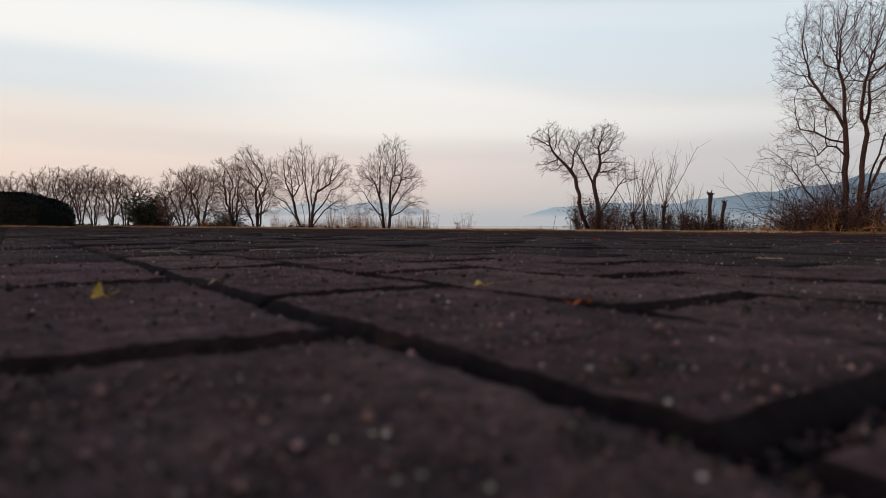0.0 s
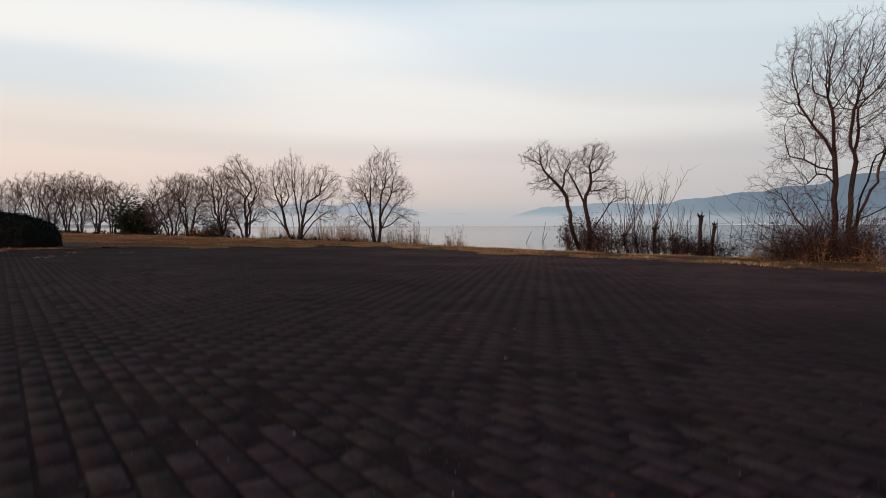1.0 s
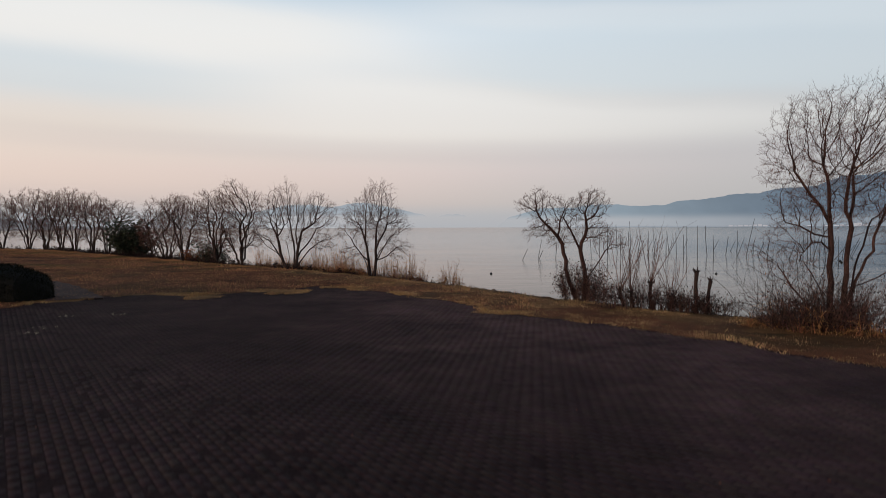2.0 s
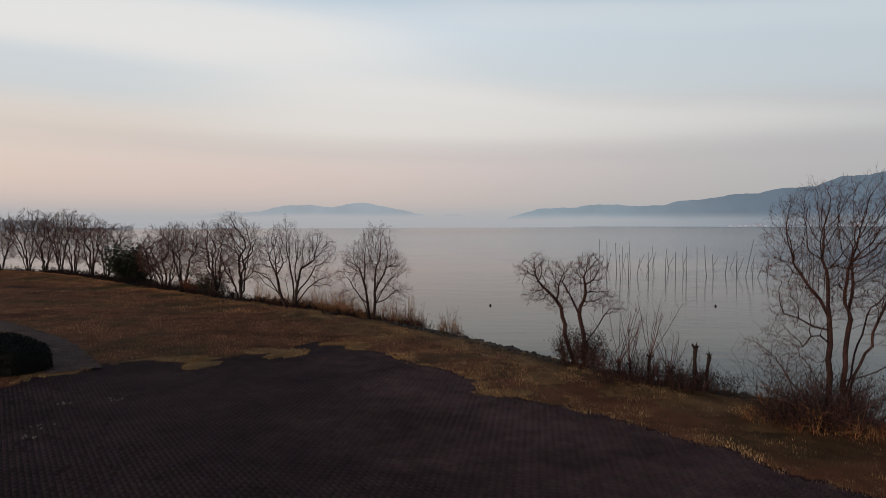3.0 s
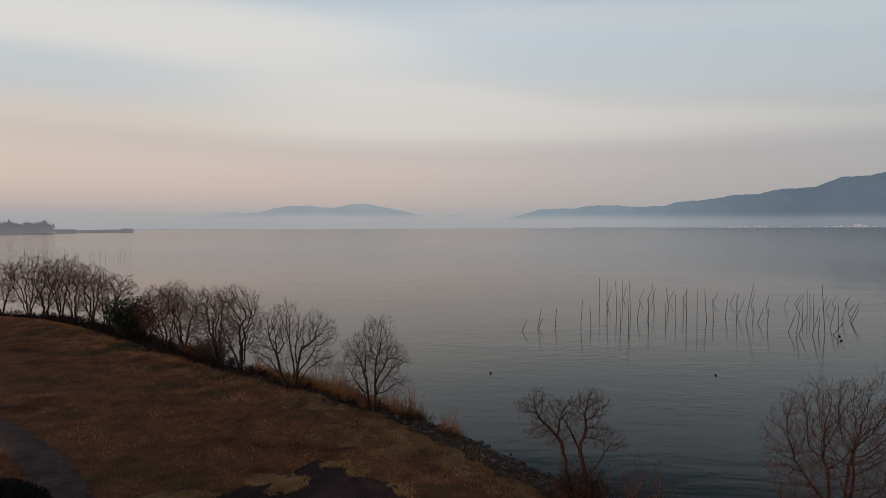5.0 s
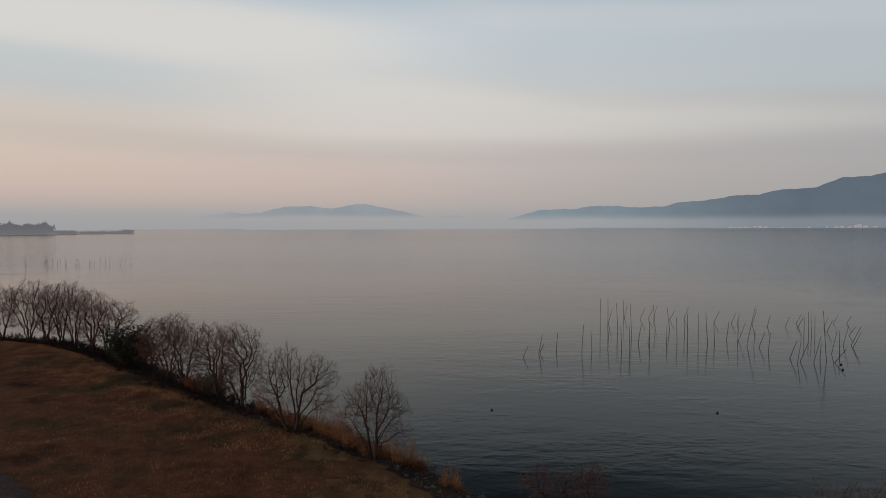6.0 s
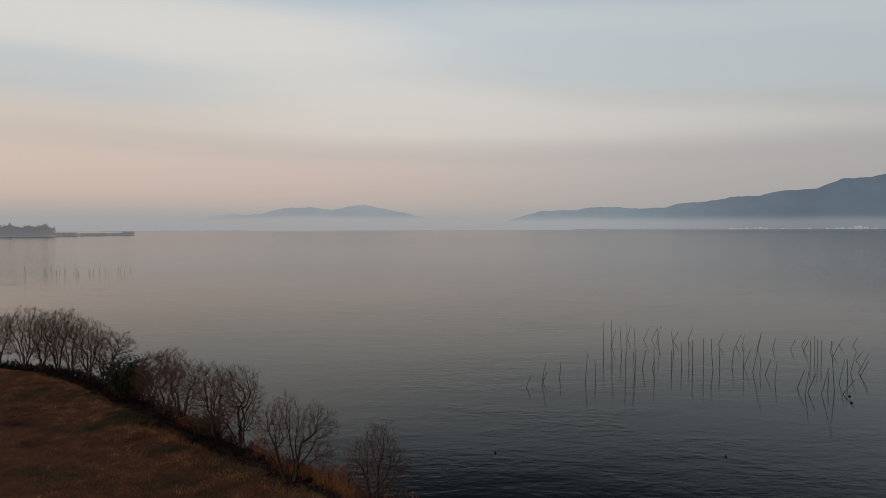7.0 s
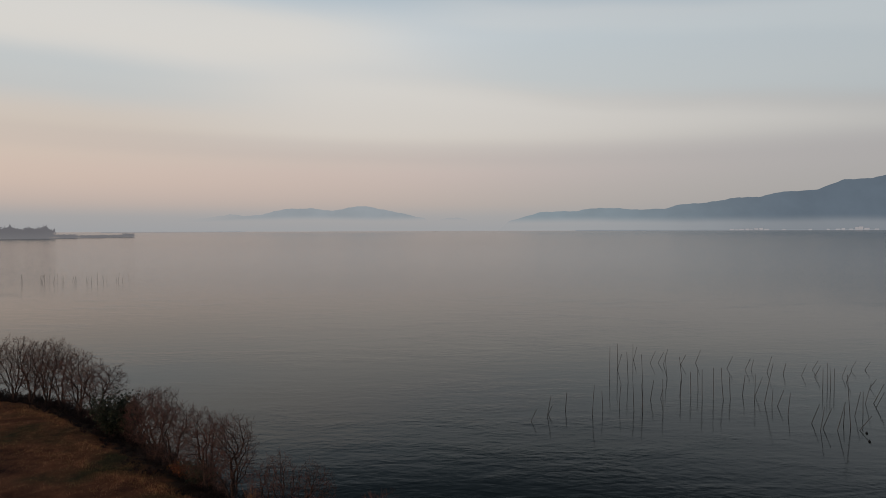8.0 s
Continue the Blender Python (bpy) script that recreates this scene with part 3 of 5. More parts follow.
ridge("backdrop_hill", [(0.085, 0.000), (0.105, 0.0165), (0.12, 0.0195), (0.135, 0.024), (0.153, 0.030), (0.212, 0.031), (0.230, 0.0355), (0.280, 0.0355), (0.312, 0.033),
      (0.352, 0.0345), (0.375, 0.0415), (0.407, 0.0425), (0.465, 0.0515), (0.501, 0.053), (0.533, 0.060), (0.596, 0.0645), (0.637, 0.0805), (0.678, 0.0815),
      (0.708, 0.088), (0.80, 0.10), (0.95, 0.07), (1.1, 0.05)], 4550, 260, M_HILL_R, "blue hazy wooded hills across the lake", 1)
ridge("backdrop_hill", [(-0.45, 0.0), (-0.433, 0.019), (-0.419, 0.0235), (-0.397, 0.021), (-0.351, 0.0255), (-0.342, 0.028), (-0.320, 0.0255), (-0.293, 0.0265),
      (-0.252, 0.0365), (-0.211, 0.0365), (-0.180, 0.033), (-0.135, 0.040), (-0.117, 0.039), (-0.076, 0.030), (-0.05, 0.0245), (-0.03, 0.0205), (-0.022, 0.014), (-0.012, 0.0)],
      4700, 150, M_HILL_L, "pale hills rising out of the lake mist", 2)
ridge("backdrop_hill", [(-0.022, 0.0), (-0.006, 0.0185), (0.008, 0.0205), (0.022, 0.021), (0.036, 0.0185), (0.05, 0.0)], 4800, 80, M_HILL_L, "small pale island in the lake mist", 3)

# ------------------------------------------------------------------ bare trees
def leaves(rng, centres, size, flat=0.5):
    """Small folded leaves (two triangles each) at the given places."""
    n = len(centres)
    a = unit(rng.normal(0, 1, (n, 3)) * np.array([1, 1, flat]))
    b = unit(np.cross(a, rng.normal(0, 1, (n, 3))))
    s = (size * rng.uniform(0.6, 1.4, n))[:, None]
    up = np.cross(a, b) * s * 0.18
    V = np.stack([centres - a * s * 0.5, centres + b * s * 0.3 + up, centres + a * s * 0.5, centres - b * s * 0.3 + up], 1).reshape(-1, 3)
    i = np.arange(n)[:, None] * 4
    return V, [np.concatenate([i + [[0, 1, 2]], i + [[0, 2, 3]]])]


def fill_crown(rng, pos, parent, lobes, count, step, kill, reach, gnarl, fan):
    """Branches grown from a skeleton towards points strewn through the crown, until they have filled it."""
    vol = np.array([l[3] * l[4] * l[5] for l in lobes])
    who = rng.choice(len(lobes), count, p=vol / vol.sum())
    L = np.array(lobes)[who]
    q = unit(rng.normal(0, 1, (count, 3)))
    lump = sum(np.sin(q @ rng.normal(0, f, 3) + rng.uniform(0, 6.28) + who) for f in (3, 5, 8, 11)) / 4
    q = q * (rng.random(count) ** 0.42 * (1.0 + 0.3 * lump))[:, None]
    goal = L[:, :3] + q * L[:, 3:6]
    goal = goal[goal[:, 2] > 0.45]
    pos, parent = list(pos), list(parent)
    way = [np.zeros(3)] * len(pos)
    P = np.array(pos)
    heart = np.array([0.0, 0.0, 0.3 * goal[:, 2].mean()])
    d = np.linalg.norm(goal[:, None] - P[None], axis=2)
    near, dist = d.argmin(1), d.min(1)
    alive = dist > kill
    tries = {}
    for _ in range(90):
        act = alive & (dist < reach)
        if not act.any():
            reach *= 1.3
            if reach > 6 or not alive.any():
                break
            continue
        P = np.array(pos)
        pull = unit(goal[act] - P[near[act]])
        idx, inv = np.unique(near[act], return_inverse=True)
        sums = np.zeros((len(idx), 3))
        np.add.at(sums, inv, pull)
        made = []
        for i, s in zip(idx, sums):
            tries[i] = tries.get(i, 0) + 1
            if tries[i] > 4:
                alive &= ~(act & (near == i))
                continue
            v = unit(unit(s) + 0.5 * way[i] + rng.normal(0, gnarl, 3) + fan * unit(P[i] - heart))
            made.append(len(pos))
            pos.append(P[i] + v * step * rng.uniform(0.8, 1.2))
            parent.append(int(i))
            way.append(v)
        if not made:
            continue
        N = np.array([pos[i] for i in made])
        d = np.linalg.norm(goal[:, None] - N[None], axis=2)
        k, m = d.argmin(1), d.min(1)
        closer = m < dist
        near = np.where(closer, np.array(made)[k], near)
        dist = np.where(closer, m, dist)
        alive &= dist > kill
    return np.array(pos), np.array(parent)


def bare_tree(base, stems, lobes, seed, label, bark=None, count=1000, step=0.16, kill=0.2, foot=0.08, fine=0.0045, squat=1.0, wild=1.0,
              gnarl=0.24, fan=0.45, upto=0.6, twigs=(0.18, 0.42), crisp=0.0, group=""):
    """stems: points relative to base. lobes: ellipsoids (centre, radii) that the branches fill. foot: radius of the thickest stem."""
    rng = np.random.default_rng(seed)
    bark = bark or M_BARK
    x, y = base
    z = float(ground_z(np.array(x), np.array(y))) - 0.06
    root = new("bare_tree")
    root.location = (x, y, z)
    pos, parent, lines = [], [], []
    for pts in stems:
        pts = np.array(pts, dtype=float) * [1, 1, squat]
        k = max(5, int(np.linalg.norm(np.diff(pts, axis=0), axis=1).sum() / 0.28))
        line = spline(pts, k)
        line = line[:max(4, int(k * upto))]
        line[1:] += rng.normal(0, 0.022 * wild, line[1:].shape)
        mother = -1
        if pts[0][2] > 0.3 and pos:
            mother = int(np.linalg.norm(np.array(pos) - line[0], axis=1).argmin())
            line[0] = pos[mother]
        ids = []
        for p in line:
            ids.append(len(pos))
            parent.append(mother)
            pos.append(p)
            mother = ids[-1]
        lines.append(ids)
    first = len(pos)
    P, par = fill_crown(rng, pos, parent, lobes, count, step, kill, 1.4, gnarl, fan)
    n = len(P)
    # thickness: every fork carries what grows beyond it
    load = np.zeros(n)
    for i in range(n - 1, -1, -1):
        load[i] = max(load[i], 1.0)
        if par[i] >= 0:
            load[par[i]] += load[i]
    rad = load ** 0.46
    rad = fine + (rad - 1) * (foot - fine) / (rad.max() - 1)
    for ids in lines:
        r = rad[ids] * np.linspace(1.0, 0.85, len(ids))
        if par[ids[0]] < 0:
            r[0] *= 1.3
            r[1] *= 1.08
        V, Fc = tubes([(P[ids][None], r[None], 9)])
        piece("stem", mesh_from("stem", V, Fc, bark), root)
    # branches: from each fork the thickest shoot runs on, the others begin anew
    heir = {}
    for i in range(first, n):
        p = par[i]
        if p >= first and (p not in heir or load[i] > load[heir[p]]):
            heir[p] = i
    heirs = set(heir.values())
    runs = {}
    for i in range(first, n):
        if i in heirs:
            continue
        run = [par[i], i]
        while run[-1] in heir:
            run.append(heir[run[-1]])
        key = (len(run), rad[i] > fine * 2.2)
        runs.setdefault(key, []).append(run)
    thick, thin = [], []
    for (k, big), rows in runs.items():
        R = np.array(rows)
        rr = rad[R].copy()
        rr[:, 0] = np.minimum(rr[:, 0], rr[:, 1] * 1.25)
        (thick if big else thin).append((P[R], rr, 5 if big else 3))
    V, Fc = tubes(thick)
    piece("crown", mesh_from("crown", V, Fc, bark), root)
    # the finest twigs, on all thin wood
    idx = np.arange(first, n)
    idx = idx[rad[idx] < fine * 3.2]
    idx = np.concatenate([idx, idx[load[idx] < 1.5]])
    ahead = unit(unit(P[idx] - P[par[idx]]) + 0.5 * unit(P[idx] - [0, 0, 0.3 * P[:, 2].max()]))
    side = unit(np.cross(ahead, unit(rng.normal(0, 1, ahead.shape))))
    ang = np.radians(rng.uniform(18, 62, len(idx)))[:, None]
    T, RT = grow(rng, P[idx], ahead * np.cos(ang) + side * np.sin(ang), rng.uniform(twigs[0], twigs[1], len(idx)), np.full(len(idx), fine * 0.85), np.full(len(idx), fine * 0.5), 3, 0.2, 0.05)
    T2, RT2 = sprout(rng, T, RT, 2, 0.3, 0.95, (25, 60), (0.35, 0.7), 0.6, 2, 0.2, 0.04, fine * 0.6)
    V, Fc = tubes(thin + [(T, RT, 3), (T2, RT2, 3)])
    tagged(piece("twig_growth", mesh_from("twig_growth", V, Fc, M_TWIG), root), kind="stuff")
    if crisp:
        ends = T[:, -1][rng.random(len(T)) < crisp]
        V, Fc = leaves(rng, ends, 0.06)
        tagged(piece("withered_foliage", mesh_from("withered_foliage", V, Fc, M_DRYLEAF), root, "few withered brown leaves"), kind="stuff")
    return tagged(root, label, "tree", group)


def vase(rng, n, h, w, lean=0.0):
    """Stems of a many-stemmed tree: leaving the ground close together, forking, and parting upwards."""
    out = []
    for i in range(n):
        a = 2 * math.pi * (i + rng.uniform(-0.35, 0.35)) / n
        k = rng.uniform(0.35, 1.0)
        dx, dy, hh = math.cos(a) * w * 0.5 * k, math.sin(a) * w * 0.5 * k, h * (1.04 - 0.22 * k * k) * rng.uniform(0.9, 1.0)
        j = lambda s: rng.uniform(-s, s)
        stem = [(dx * 0.08, dy * 0.08, 0), (dx * 0.22 + j(0.05), dy * 0.22 + j(0.05), hh * 0.25), (dx * 0.52 + lean * 0.4 + j(0.1), dy * 0.52 + j(0.1), hh * 0.52),
                (dx * 0.8 + lean * 0.8 + j(0.12), dy * 0.8 + j(0.12), hh * 0.78), (dx + lean, dy, hh)]
        out.append(stem)
        for q in ((1, 2) if rng.random() < 0.75 else (1,)):
            b = a + rng.uniform(0.5, 1.3) * rng.choice((-1, 1))
            p = np.array(stem[q])
            run = (0.30 if q == 1 else 0.2) * w
            up = (h * rng.uniform(0.8, 0.95) - p[2]) * (0.72 if q == 1 else 0.9)
            e = np.array([math.cos(b) * run, math.sin(b) * run, up])
            out.append([tuple(p), tuple(p + e * (0.45, 0.45, 0.3) + [j(0.08), j(0.08), 0]), tuple(p + e * (0.8, 0.8, 0.66) + [j(0.1), j(0.1), 0]), tuple(p + e)])
    return out


# the row of willows along the bank, each by its own stems; relative to the foot: x, y, up
bare_tree((10.1, 16.4), [
    [(-0.12, 0, 0), (-0.05, 0.05, 1.2), (-0.03, 0.1, 2.4), (-0.06, 0.1, 3.4), (-0.15, 0.05, 4.3), (-0.42, 0, 5.1), (-0.75, -0.1, 5.6), (-0.97, -0.2, 6.0)],
    [(0.4, 0.2, 0), (0.42, 0.2, 1.4), (0.48, 0.25, 2.3), (0.6, 0.3, 3.05), (0.46, 0.3, 3.65), (0.49, 0.2, 4.5), (0.58, 0.15, 5.0), (0.3, 0.1, 5.7), (0.35, 0, 6.2)],
    [(0.45, 0.1, 0), (0.43, -0.1, 1.4), (0.73, -0.3, 2.3), (0.79, -0.4, 2.9), (1.1, -0.5, 3.9), (1.3, -0.6, 4.5), (1.7, -0.7, 5.4)],
    [(0.5, 0.3, 0), (0.75, 0.5, 1.3), (1.25, 0.8, 2.5), (1.7, 1.0, 3.6), (2.1, 1.1, 5.0)],
    [(-0.04, 0.1, 2.5), (-0.55, -0.1, 2.66), (-1.05, -0.3, 2.25), (-1.45, -0.4, 1.7)],
    [(-0.08, 0.05, 2.55), (-0.66, 0.2, 3.0), (-1.15, 0.4, 3.2), (-1.5, 0.5, 3.5)],
    [(-0.1, 0, 1.9), (-0.55, -0.2, 1.87), (-0.85, -0.3, 2.15)],
    [(-0.4, -0.1, 0), (-0.8, -0.3, 0.6), (-1.25, -0.5, 1.0), (-1.6, -0.6, 1.4)],
    [(-0.05, 0.1, 3.3), (-0.5, 0.2, 4.0), (-0.9, 0.3, 4.7), (-1.15, 0.2, 5.3)],
    [(0.5, 0.3, 3.0), (0.85, 0.6, 3.9), (1.0, 0.8, 4.8), (0.95, 0.8, 5.8)],
    [(-0.1, 0, 0.8), (-0.6, -0.2, 1.5), (-1.1, -0.3, 2.3), (-1.45, -0.3, 3.1)],
    [(-0.3, 0, 0.2), (-0.9, -0.2, 0.9), (-1.5, -0.2, 1.9), (-1.75, -0.1, 2.8)],
    [(0.45, 0.1, 1.2), (1.2, -0.3, 1.8), (1.9, -0.4, 2.6), (2.3, -0.4, 3.6)],
], [(-0.55, 0, 4.3, 1.4, 1.3, 1.75), (-0.2, 0.1, 5.4, 0.9, 1.0, 0.85), (0.9, 0, 4.6, 1.6, 1.4, 1.75), (1.7, 0.2, 3.3, 1.0, 1.0, 1.2), (-1.35, -0.2, 2.0, 0.9, 0.8, 0.75), (-0.9, -0.2, 3.0, 0.9, 0.9, 0.6)],
    11, "tall many-stemmed bare willow with reddish bark on the lake bank", M_REDBARK, count=5200, step=0.12, kill=0.165, foot=0.075, fine=0.0035, crisp=0.02, squat=0.885, wild=0.7, gnarl=0.24, upto=0.72, twigs=(0.12, 0.3))

bare_tree((5.4, 23.7), [
    [(-0.3, 0, 0), (-0.75, 0, 1.15), (-0.82, 0.1, 1.9), (-1.1, 0.1, 2.6), (-1.65, 0.1, 3.2), (-2.0, 0, 3.7), (-2.2, 0, 3.9)],
    [(0.0, 0, 0), (-0.08, 0.1, 1.2), (-0.25, 0.1, 2.15), (-0.02, 0.1, 2.8), (-0.07, 0.1, 3.55), (0.2, 0, 3.95)],
    [(-0.25, 0.1, 2.15), (-0.55, 0.1, 2.75), (-0.9, 0.1, 3.45), (-0.8, 0.1, 3.9)],
    [(0.02, 0, 1.0), (0.38, -0.1, 1.62), (1.1, -0.1, 2.35)],
    [(-0.72, 0, 1.1), (-1.3, -0.1, 1.55)],
    [(-1.05, 0.1, 2.5), (-1.0, 0.2, 3.2), (-0.7, 0.2, 3.9)],
], [(-1.85, 0, 3.75, 0.75, 0.6, 0.5), (-1.6, 0, 2.85, 0.8, 0.6, 0.4), (-0.75, 0.1, 3.35, 0.65, 0.6, 0.6), (0.1, 0.05, 3.75, 0.8, 0.7, 0.65), (0.45, 0, 2.7, 0.7, 0.5, 0.5), (1.0, 0, 2.4, 0.5, 0.4, 0.35), (-0.9, 0, 2.6, 0.7, 0.5, 0.5)],
    12, "small leaning bare willow with ivy round its foot", M_REDBARK, count=2700, step=0.1, kill=0.14, foot=0.085, fine=0.0044, crisp=0.03, squat=1.0, wild=0.8, gnarl=0.3, upto=0.8, twigs=(0.1, 0.24))

bare_tree((-4.0, 35.3), [
    [(-0.1, 0, 0), (-0.2, 0, 1.0), (-0.35, 0.1, 2.2), (-0.75, 0.1, 3.4), (-0.65, 0.1, 4.2), (-0.8, 0, 4.7)],
    [(0.1, 0, 0), (0.2, 0.1, 1.2), (0.2, 0.2, 2.6), (0.35, 0.2, 3.8), (0.1, 0.2, 4.4), (0.25, 0.1, 4.95)],
    [(0.0, 0.1, 0), (0.3, 0.1, 1.2), (0.95, 0.1, 2.4), (1.3, 0, 3.1), (1.6, 0, 4.0)],
    [(-0.1, -0.1, 0), (-0.45, -0.2, 1.3), (-1.15, -0.2, 2.3), (-1.7, -0.2, 2.9)],
    [(0.15, 0.1, 1.3), (0.7, 0.4, 2.0), (1.4, 0.5, 2.5)],
    [(-0.2, 0, 1.0), (-0.8, 0.3, 1.7), (-1.3, 0.4, 2.6), (-1.55, 0.4, 3.6)],
    [(0.2, 0.1, 1.9), (0.7, -0.3, 2.8), (1.0, -0.4, 3.7), (0.9, -0.4, 4.5)],
    [(-0.35, 0.1, 2.2), (-0.3, -0.3, 3.1), (-0.25, -0.4, 4.0), (-0.35, -0.4, 4.8)],
    [(0.3, 0.1, 1.0), (1.0, -0.2, 1.5), (1.7, -0.3, 2.3), (1.95, -0.3, 3.1)],
], [(0.05, 0, 3.1, 1.8, 1.5, 1.35), (0.35, 0, 4.55, 0.95, 0.9, 0.85), (1.15, 0, 1.7, 1.0, 0.9, 0.6), (-0.75, 0, 1.5, 0.95, 0.8, 0.55), (-1.5, 0, 2.6, 0.6, 0.6, 0.5), (1.6, 0, 3.0, 0.6, 0.6, 0.6)],
    13, "bare round-crowned willow at the water's edge among dry reeds", count=2600, step=0.13, kill=0.215, foot=0.085, fine=0.0052, squat=0.92, wild=0.6, group="bare trees along the bank")

bare_tree((-9.5, 40.0), [
    [(-0.35, 0, 0), (-0.8, 0, 1.0), (-1.0, 0, 2.2), (-1.1, 0, 3.4), (-0.9, 0, 4.4), (-0.75, 0, 5.3)],
    [(0.1, 0, 0), (0.25, 0, 1.4), (0.5, 0.1, 2.6), (1.0, 0.2, 3.8), (1.15, 0.2, 4.4)],
    [(-0.4, 0.1, 0), (-1.2, 0.1, 1.5), (-2.0, 0.1, 2.5), (-2.5, 0, 3.2)],
    [(0.15, 0, 0.3), (1.0, -0.1, 1.4), (1.9, -0.1, 2.2), (2.3, 0, 3.3)],
    [(0.25, 0, 1.4), (0.1, 0.2, 2.6), (0.25, 0.2, 3.7), (0.1, 0.2, 4.8)],
    [(-0.98, 0, 2.1), (-1.5, 0.2, 3.2), (-1.8, 0.2, 4.2)],
    [(0.5, 0.1, 2.6), (1.3, 0.3, 3.2), (1.9, 0.4, 4.0)],
    [(-0.8, 0, 1.0), (-1.7, -0.2, 1.7), (-2.5, -0.2, 2.3)],
    [(-1.0, 0, 2.2), (-0.5, -0.2, 3.2), (-0.4, -0.2, 4.6)],
    [(0.2, 0, 1.0), (1.1, 0.3, 2.2), (1.6, 0.3, 3.4), (1.7, 0.3, 4.3)],
    [(0.0, 0, 0.1), (0.0, 0.1, 1.5), (-0.2, 0.1, 2.8), (-0.25, 0.1, 4.2), (-0.2, 0, 5.1)],
    [(-0.35, 0, 0), (-0.3, -0.1, 1.2), (-0.55, -0.2, 2.6), (-0.5, -0.2, 4.0)],
], [(-0.8, 0, 3.8, 1.4, 1.3, 1.4), (1.2, 0, 3.5, 1.5, 1.3, 1.35), (-1.7, 0, 2.3, 1.0, 0.9, 0.9), (1.8, 0, 1.9, 1.0, 0.9, 0.7), (-0.3, 0, 5.1, 0.6, 0.6, 0.6), (0.0, 0, 2.2, 0.9, 0.9, 0.6)],
    14, "wide bare willow forking from the ground on the bank", count=3000, step=0.13, kill=0.23, foot=0.105, fine=0.0056, squat=0.97, wild=0.6, group="bare trees along the bank")

ROW = [(-14.9, 46.4, 6.3, 3.2, 4, -0.2), (-17.6, 48.6, 6.1, 3.0, 4, -0.3), (-21.4, 51.8, 5.7, 3.0, 4, 0.1), (-24.2, 54.9, 5.8, 3.4, 5, -0.2), (-27.4, 59.2, 5.0, 2.6, 3, 0.3), (-34.2, 64.2, 5.9, 3.6, 4, 1.2), (-44.6, 70.4, 6.6, 3.4, 4, 0.0),
       (-37.2, 66.6, 6.6, 3.4, 4, 0.2), (-40.5, 69.0, 7.1, 3.4, 4, 0.0), (-42.3, 69.4, 7.0, 3.2, 4, -0.4), (-46.8, 70.9, 7.1, 3.8, 5, -0.3), (-50.4, 71.6, 6.2, 3.6, 4, -0.2),
       (-54.3, 72.8, 6.2, 3.6, 4, -0.2)]
for i, (x, y, h, w, n, lean) in enumerate(ROW):
    r = np.random.default_rng(40 + i)
    h *= 1.06 if y < 58 else 1.1
    w *= 1.12
    crowns = [(lean * 0.7, 0, h * 0.62, w * 0.56, w * 0.5, h * 0.3), (lean * 0.3, 0, h * 0.34, w * 0.48, w * 0.45, h * 0.16)]
    for _ in range(4):
        a, k = r.uniform(0, 6.28), r.uniform(0.2, 0.45) * w
        crowns.append((lean * 0.7 + math.cos(a) * k, math.sin(a) * k, h * r.uniform(0.4, 0.86), w * r.uniform(0.2, 0.34), w * 0.3, h * r.uniform(0.1, 0.16)))
    bare_tree((x, y), vase(r, n, h * 0.93, w * 1.2, lean), crowns, 60 + i, "slender bare tree in the row along the bank", count=1700 if y < 58 else 1200, step=0.16, kill=0.265 if y < 58 else 0.32,
              foot=r.uniform(0.075, 0.105), fine=0.008 if y < 58 else 0.0105, wild=2.2, gnarl=0.28, fan=0.4, twigs=(0.2, 0.5), group="bare trees along the bank")


# ------------------------------------------------------------------ cut stumps and shrubs by the water
def pollard(base, height, r, shoots, seed, label, tall=2.0, lean=(0.0, 0.0)):
    """A cut-back stem with a knobbly head, and rods growing from it."""
    rng = np.random.default_rng(seed)
    x, y = base
    z = float(ground_z(np.array(x), np.array(y))) - 0.05
    root = new("pollard_stump")
    root.location = (x, y, z)
    k = 9
    tt = np.linspace(0, 1, k)
    pts = np.stack([lean[0] * tt + 0.015 * np.sin(tt * 7), lean[1] * tt, tt * height], -1)[None]
    rad = (r * (1.25 - 0.35 * tt + 0.75 * np.exp(-((tt - 0.95) / 0.06) ** 2) + 0.08 * rng.normal(0, 1, k)))[None]
    V, Fc = tubes([(pts, rad, 9)])
    piece("stem", mesh_from("stem", V, Fc, M_BARK), root)
    head = pts[0, -1]
    n = 14
    way = rng.normal(0, 1, (n, 3)) * [1, 1, 0.3] + [0, 0, 0.5]
    st = head + unit(way) * r * 0.6
    P, R = grow(rng, st, way, rng.uniform(0.05, 0.16, n), np.full(n, r * 0.42), np.full(n, r * 0.2), 4, 0.25, 0.1)
    V, Fc = tubes([(P, R, 5)])
    piece("knobbly_head", mesh_from("knobbly_head", V, Fc, M_BARK), root)
    if shoots:
        way = rng.normal(0, 0.42, (shoots, 3)) * [1, 0.7, 0.3] + [0, 0, 1]
        P, R = grow(rng, head + rng.normal(0, r * 0.4, (shoots, 3)), way, tall * rng.uniform(0.6, 1.0, shoots), np.full(shoots, 0.011), np.full(shoots, 0.0045), 8, 0.05, 0.05)
        Q, RQ = sprout(rng, P, R, 7, 0.45, 1.0, (22, 52), (0.14, 0.42), 0.6, 5, 0.1, 0.05, 0.0036)
        V, Fc = tubes([(P, R, 5), (Q, RQ, 3)])
        tagged(piece("rod_growth", mesh_from("rod_growth", V, Fc, M_TWIG), root), kind="stuff")
    return tagged(root, label, "stump", "cut stumps on the bank")


